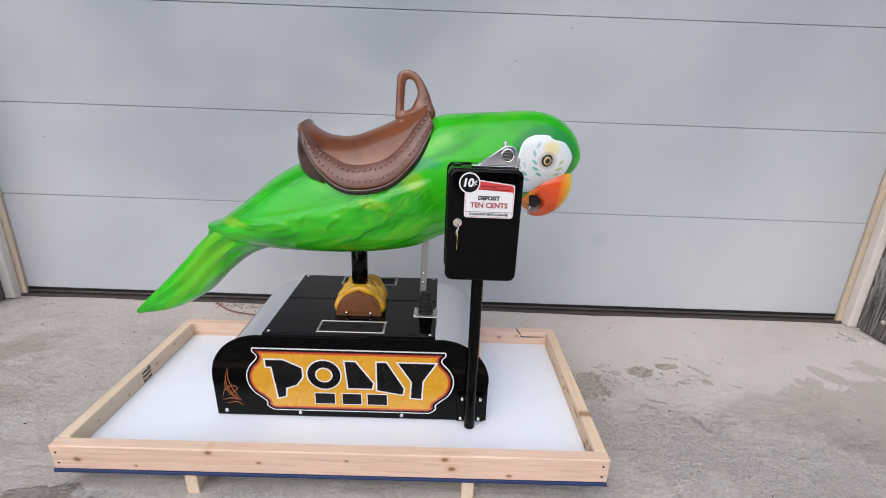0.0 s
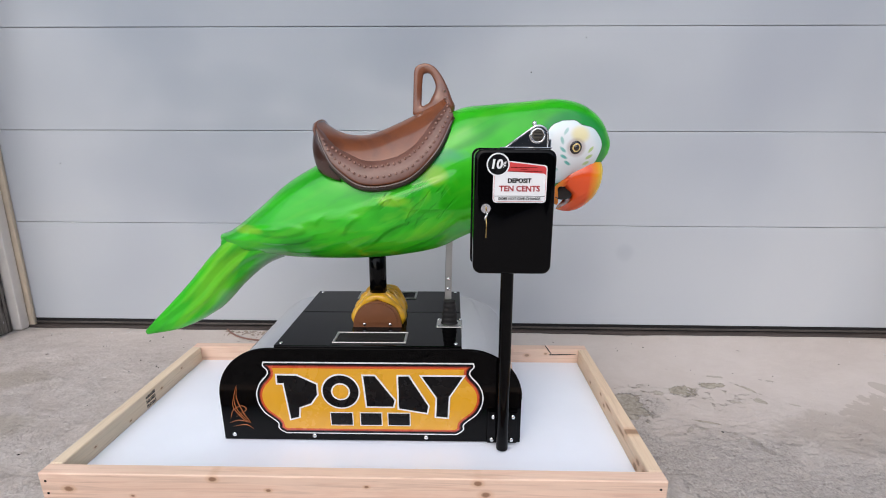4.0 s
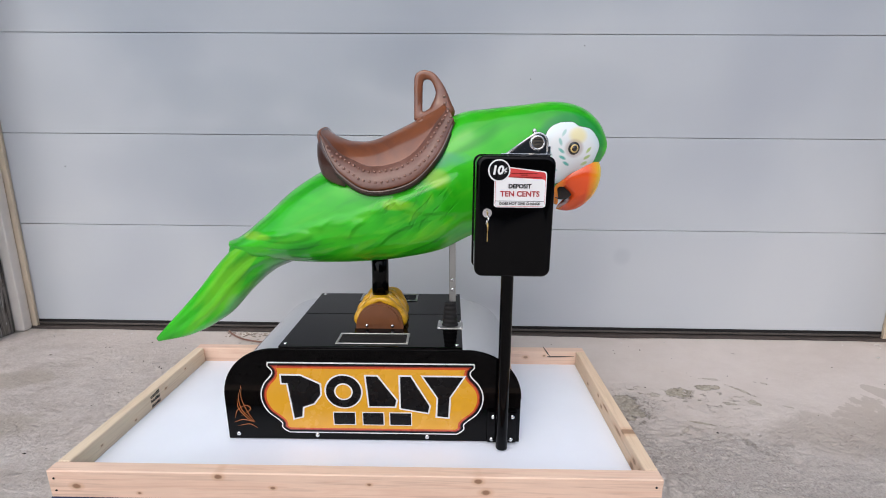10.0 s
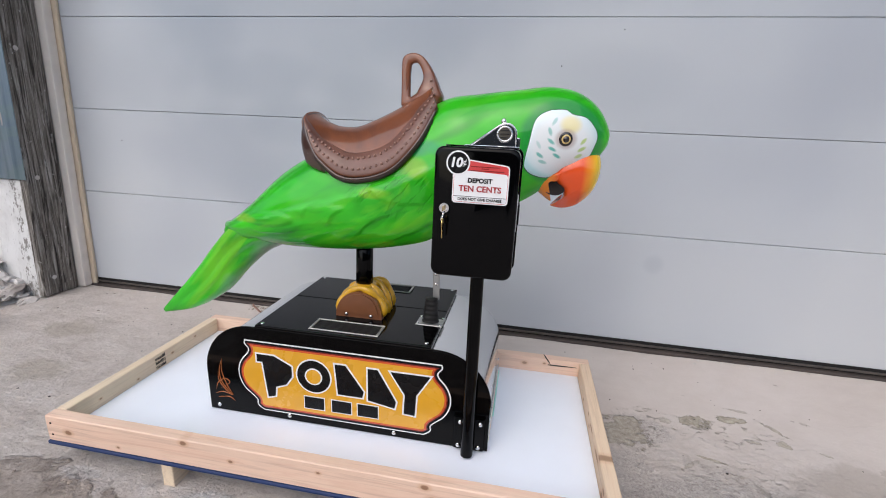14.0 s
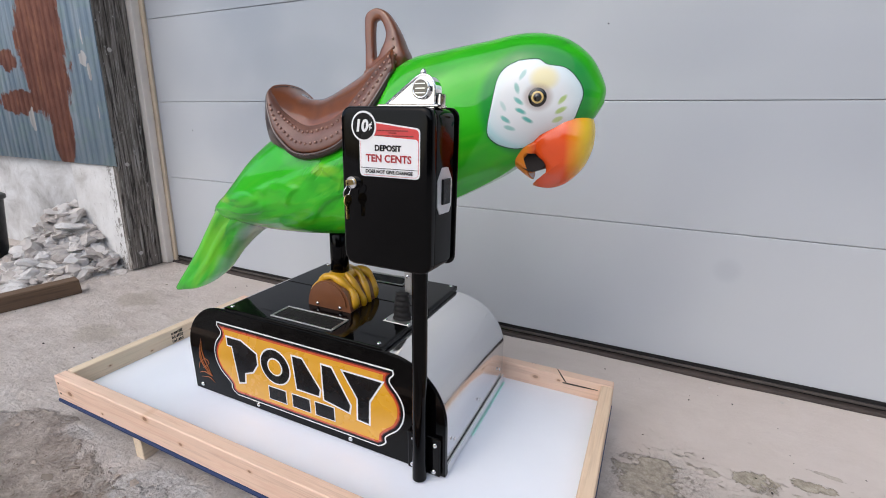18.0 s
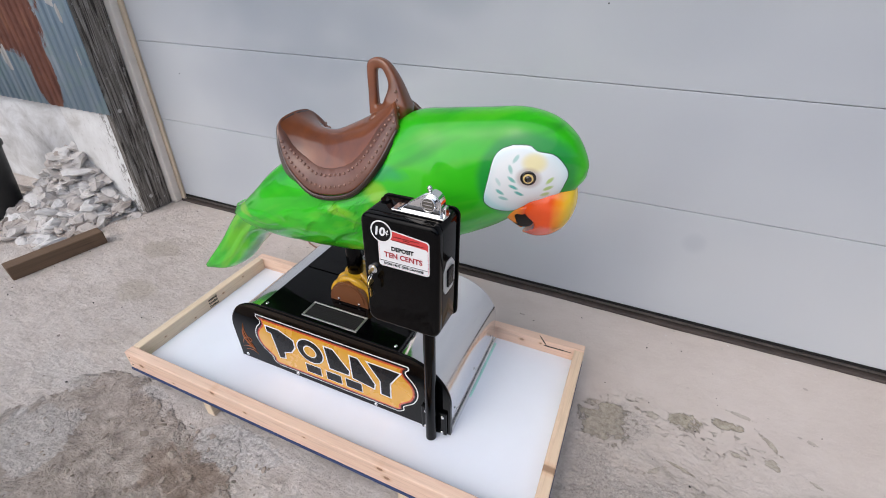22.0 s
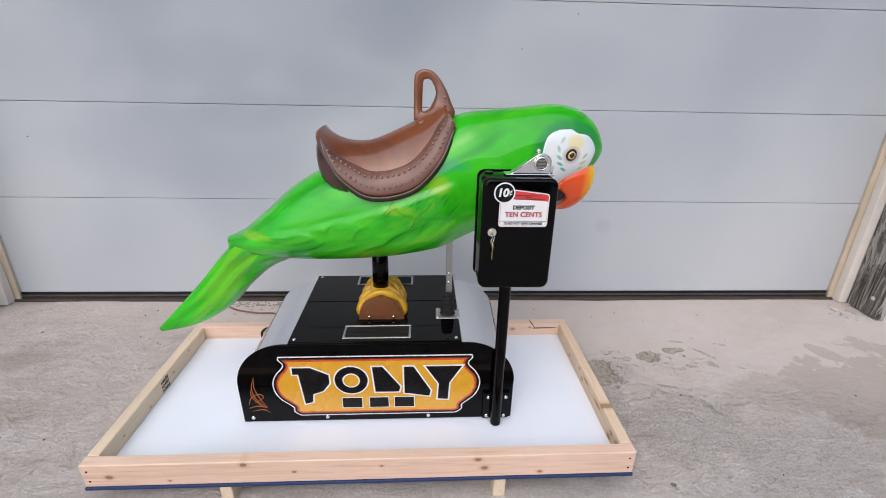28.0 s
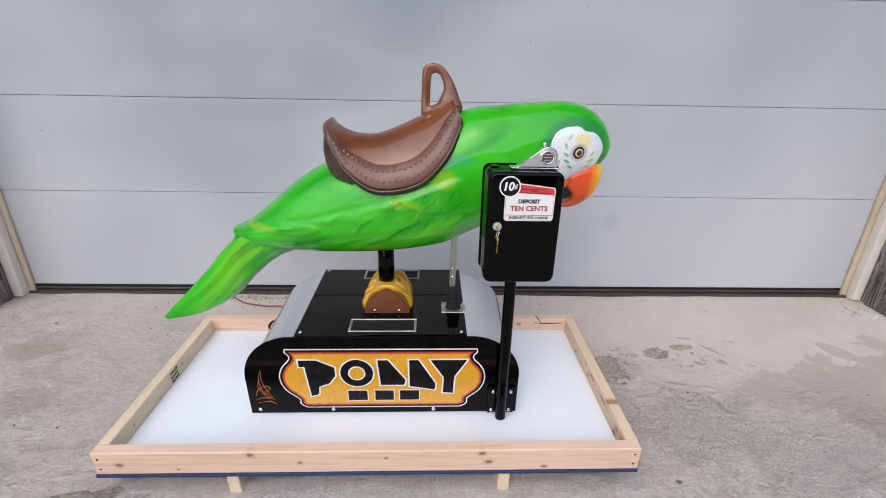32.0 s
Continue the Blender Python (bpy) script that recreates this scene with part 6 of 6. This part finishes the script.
def make_rubble():
    def heap(x, y):
        return max(0.0, 0.42 * math.exp(-(((x + 2.98) / 0.30) ** 2) - (((y - 2.06) / 0.34) ** 2)) - 0.03)

    bm = bmesh.new()
    xs, ys = np.linspace(-3.75, -2.45, 40), np.linspace(1.35, 2.06, 26)
    grid = [[bm.verts.new((x, y, ground_z(x, y) - 0.015 + heap(x, y) * (1 + 0.3 * noise.noise((x * 9, y * 9, 0))))) for x in xs] for y in ys]
    for a, b in zip(grid, grid[1:]):
        for k in range(len(xs) - 1):
            bm.faces.new((a[k], a[k + 1], b[k + 1], b[k]))
    rnd = random.Random(5)
    n = 0
    while n < 1500:
        x, y = rnd.uniform(-3.7, -2.47), rnd.uniform(1.45, 2.03)
        h = heap(x, y)
        if h < 0.012 and rnd.random() > 0.10:
            continue
        r = rnd.choice((0.006, 0.007, 0.009, 0.009, 0.012, 0.012, 0.016, 0.02, 0.03, 0.052)) * rnd.uniform(0.7, 1.3)
        chunk(bm, (x, y, ground_z(x, y) + h * (1 + 0.3 * noise.noise((x * 9, y * 9, 0))) + r * 0.05), r, n, rnd.choice((0.35, 0.7, 0.9)))
        n += 1
    ob = part("rubble_heap", bm, M_RUBBLE)
    tagged(ob, "heap of pale broken concrete and dirty ice against the wall", "rubble", "", "stuff")
    # loose crumbs by the other post and along the sill
    bm = bmesh.new()
    for i in range(60):
        x = rnd.choice((rnd.uniform(2.2, 2.44), rnd.uniform(-2.3, 2.3)))
        y = rnd.uniform(2.03, 2.24) if x > 2.1 else rnd.uniform(2.21, 2.262)
        r = rnd.uniform(0.002, 0.006) if x < 2.1 else rnd.uniform(0.005, 0.018)
        chunk(bm, (x, y, ground_z(x, y) + r * 0.15), r, 900 + i, 0.5)
    tagged(part("crumbs", bm, M_RUBBLE), "loose crumbs of broken concrete along the sill", "debris", "", "stuff")
    # clods of mud before the pallet, dark grit over the yard, ragged dirt along the sill
    bm, dark = bmesh.new(), bmesh.new()
    for i in range(420):
        x, y = rnd.gauss(-0.75, 0.38), rnd.uniform(0.35, 0.98)
        r = rnd.choice((0.003, 0.004, 0.005, 0.007, 0.011)) * rnd.uniform(0.7, 1.3)
        chunk(bm, (x, y, ground_z(x, y) + r * 0.1), r, 2000 + i, 0.5)
    for i in range(260):
        x, y = rnd.uniform(-1.25, -0.2), 2.262 - abs(rnd.gauss(0, 0.035))
        r = rnd.uniform(0.003, 0.010)
        chunk(bm, (x, y, ground_z(x, y) + r * 0.1), r, 2600 + i, 0.6)
    for i in range(170):
        x, y = rnd.uniform(-2.4, 2.3), rnd.uniform(0.5, 2.2)
        if not (-1.16 < x < 0.6 and 1.0 < y < 1.84):
            chunk(dark, (x, y, ground_z(x, y) + 0.001), rnd.choice((0.0022, 0.003, 0.0045)), 3000 + i, 0.8)
    tagged(part("mud_clods", bm, M_CLOD), "clods of brown dried mud on the concrete", "debris", "", "stuff")
    tagged(part("grit", dark, M_EDGE), "scattered dark grit on the concrete", "debris", "", "stuff")


make_rubble()


def make_timber():
    bm = box(-0.045, 0.045, -0.24, 0.24, 0, 0.086, 0.006, 2)
    for v in bm.verts:
        v.co += 0.003 * noise.noise_vector(v.co * 20)
    ob = part("timber_offcut", bm, M_OLDWOOD)
    ob.matrix_world = pose(-2.415, 1.462, ground_z(0, 1.46) + 0.0, 2.8, 0, -13)
    tagged(ob, "short weathered brown timber offcut lying on the concrete", "timber")


make_timber()


def make_bin():
    b = empty("rubbish_bin", pose(-3.42, 1.62, ground_z(0, 1.62)), "black plastic bin standing by the rubble", "bin")
    rings = [[(r * math.cos(a), r * math.sin(a), z) for a in np.linspace(0, math.tau, 36, endpoint=False)] for r, z in ((0.15, 0.0), (0.165, 0.012), (0.20, 0.44), (0.20, 0.46))]
    part("tub", loft(rings), M_BIN, b, "", True)
    rings = [[(r * math.cos(a), r * math.sin(a), z) for a in np.linspace(0, math.tau, 36, endpoint=False)] for r, z in ((0.205, 0.455), (0.216, 0.462), (0.216, 0.485), (0.205, 0.49))]
    part("rim", loft(rings), M_BIN, b, "", True)


make_bin()


def make_post_bolts():
    for x, s in ((-2.42, 1), (2.42, -1)):
        for z in (0.10, 0.68, 1.35):
            ob = part("post_bolt", ball((x, 2.10, z), 0.013, 0.5, 1, 1, 12, 8), M_RUBBLE, None, "", True)
            tagged(ob, "painted-over bolt head in the timber post", "bolt", "post bolts")


make_post_bolts()


def make_specks():
    """Small dark screw holes on the door."""
    for x, z in ((0.365, 1.345), (0.62, 1.50), (-2.05, 0.9)):
        ob = part("door_screw", cyl((x, -0.0012, z), (x, 0.003, z), 0.0028, seg=10), M_INK, bpy.data.objects["garage_door"])


make_specks()


def make_cables():
    pts = [(-1.24, 2.255, 0.012), (-1.20, 2.22, 0.006), (-1.12, 2.17, 0.002), (-1.0, 2.14, 0.0), (-0.9, 2.13, -0.002), (-0.82, 2.0, -0.008)]
    ob = part("extension_cable", tube(pts, [0.0045] * 6, 8, 6), M_CABLE, None, "", True)
    tagged(ob, "thin brown cable lying on the concrete by the door", "cable")
    pts = [(-0.742, 1.70, 0.16), (-0.765, 1.705, 0.172), (-0.80, 1.71, 0.165), (-0.82, 1.71, 0.14), (-0.805, 1.70, 0.112), (-0.775, 1.69, 0.108), (-0.75, 1.68, 0.125)]
    on_base("power_cord", tube(pts, [0.0055] * 7, 8, 6), M_RUBBER, "coiled black power cord", True)


make_cables()


def make_stamp():
    """Ink stamp on the side board, as plain bars."""
    rnd = random.Random(3)
    p = bpy.data.objects["shipping_pallet"]
    bm = bmesh.new()
    for i in range(3):
        for k in range(9):
            y, a = 0.384 + 0.0055 * k, -0.058 + 0.0175 * i
            box(-PW / 2 + 0.0381, -PW / 2 + 0.0387, y, y + rnd.uniform(0.0025, 0.0042), a, a + rnd.uniform(0.008, 0.014), 0, 1, bm)
    part("ink_stamp", bm, M_INK, p, "blurred black ink stamp")
    # nail heads at the ends of the front board
    for x in (-PW / 2 + 0.019, PW / 2 - 0.019):
        for z in (-0.025, -0.065):
            part("nail", cyl((x, -0.0008, z), (x, 0.002, z), 0.0035, seg=10), M_INK, p)


make_stamp()


# ---- what moves ----
ROCK, PERIOD, CREST, LEVEL = 2.06, 0.5055, 6.374, -0.12


def motions():
    """The figure nods about its pin, twice a second."""
    rows = []
    for k in range(0, 961, 2):
        t = k / 30
        a = LEVEL + ROCK * math.cos(math.tau * (t - CREST) / PERIOD)
        rows.append((t, Matrix.Translation(PIVOT) @ pose(0, 0, 0, 0, -a, 0)))
    walk(PARROT_OB, rows)


motions()
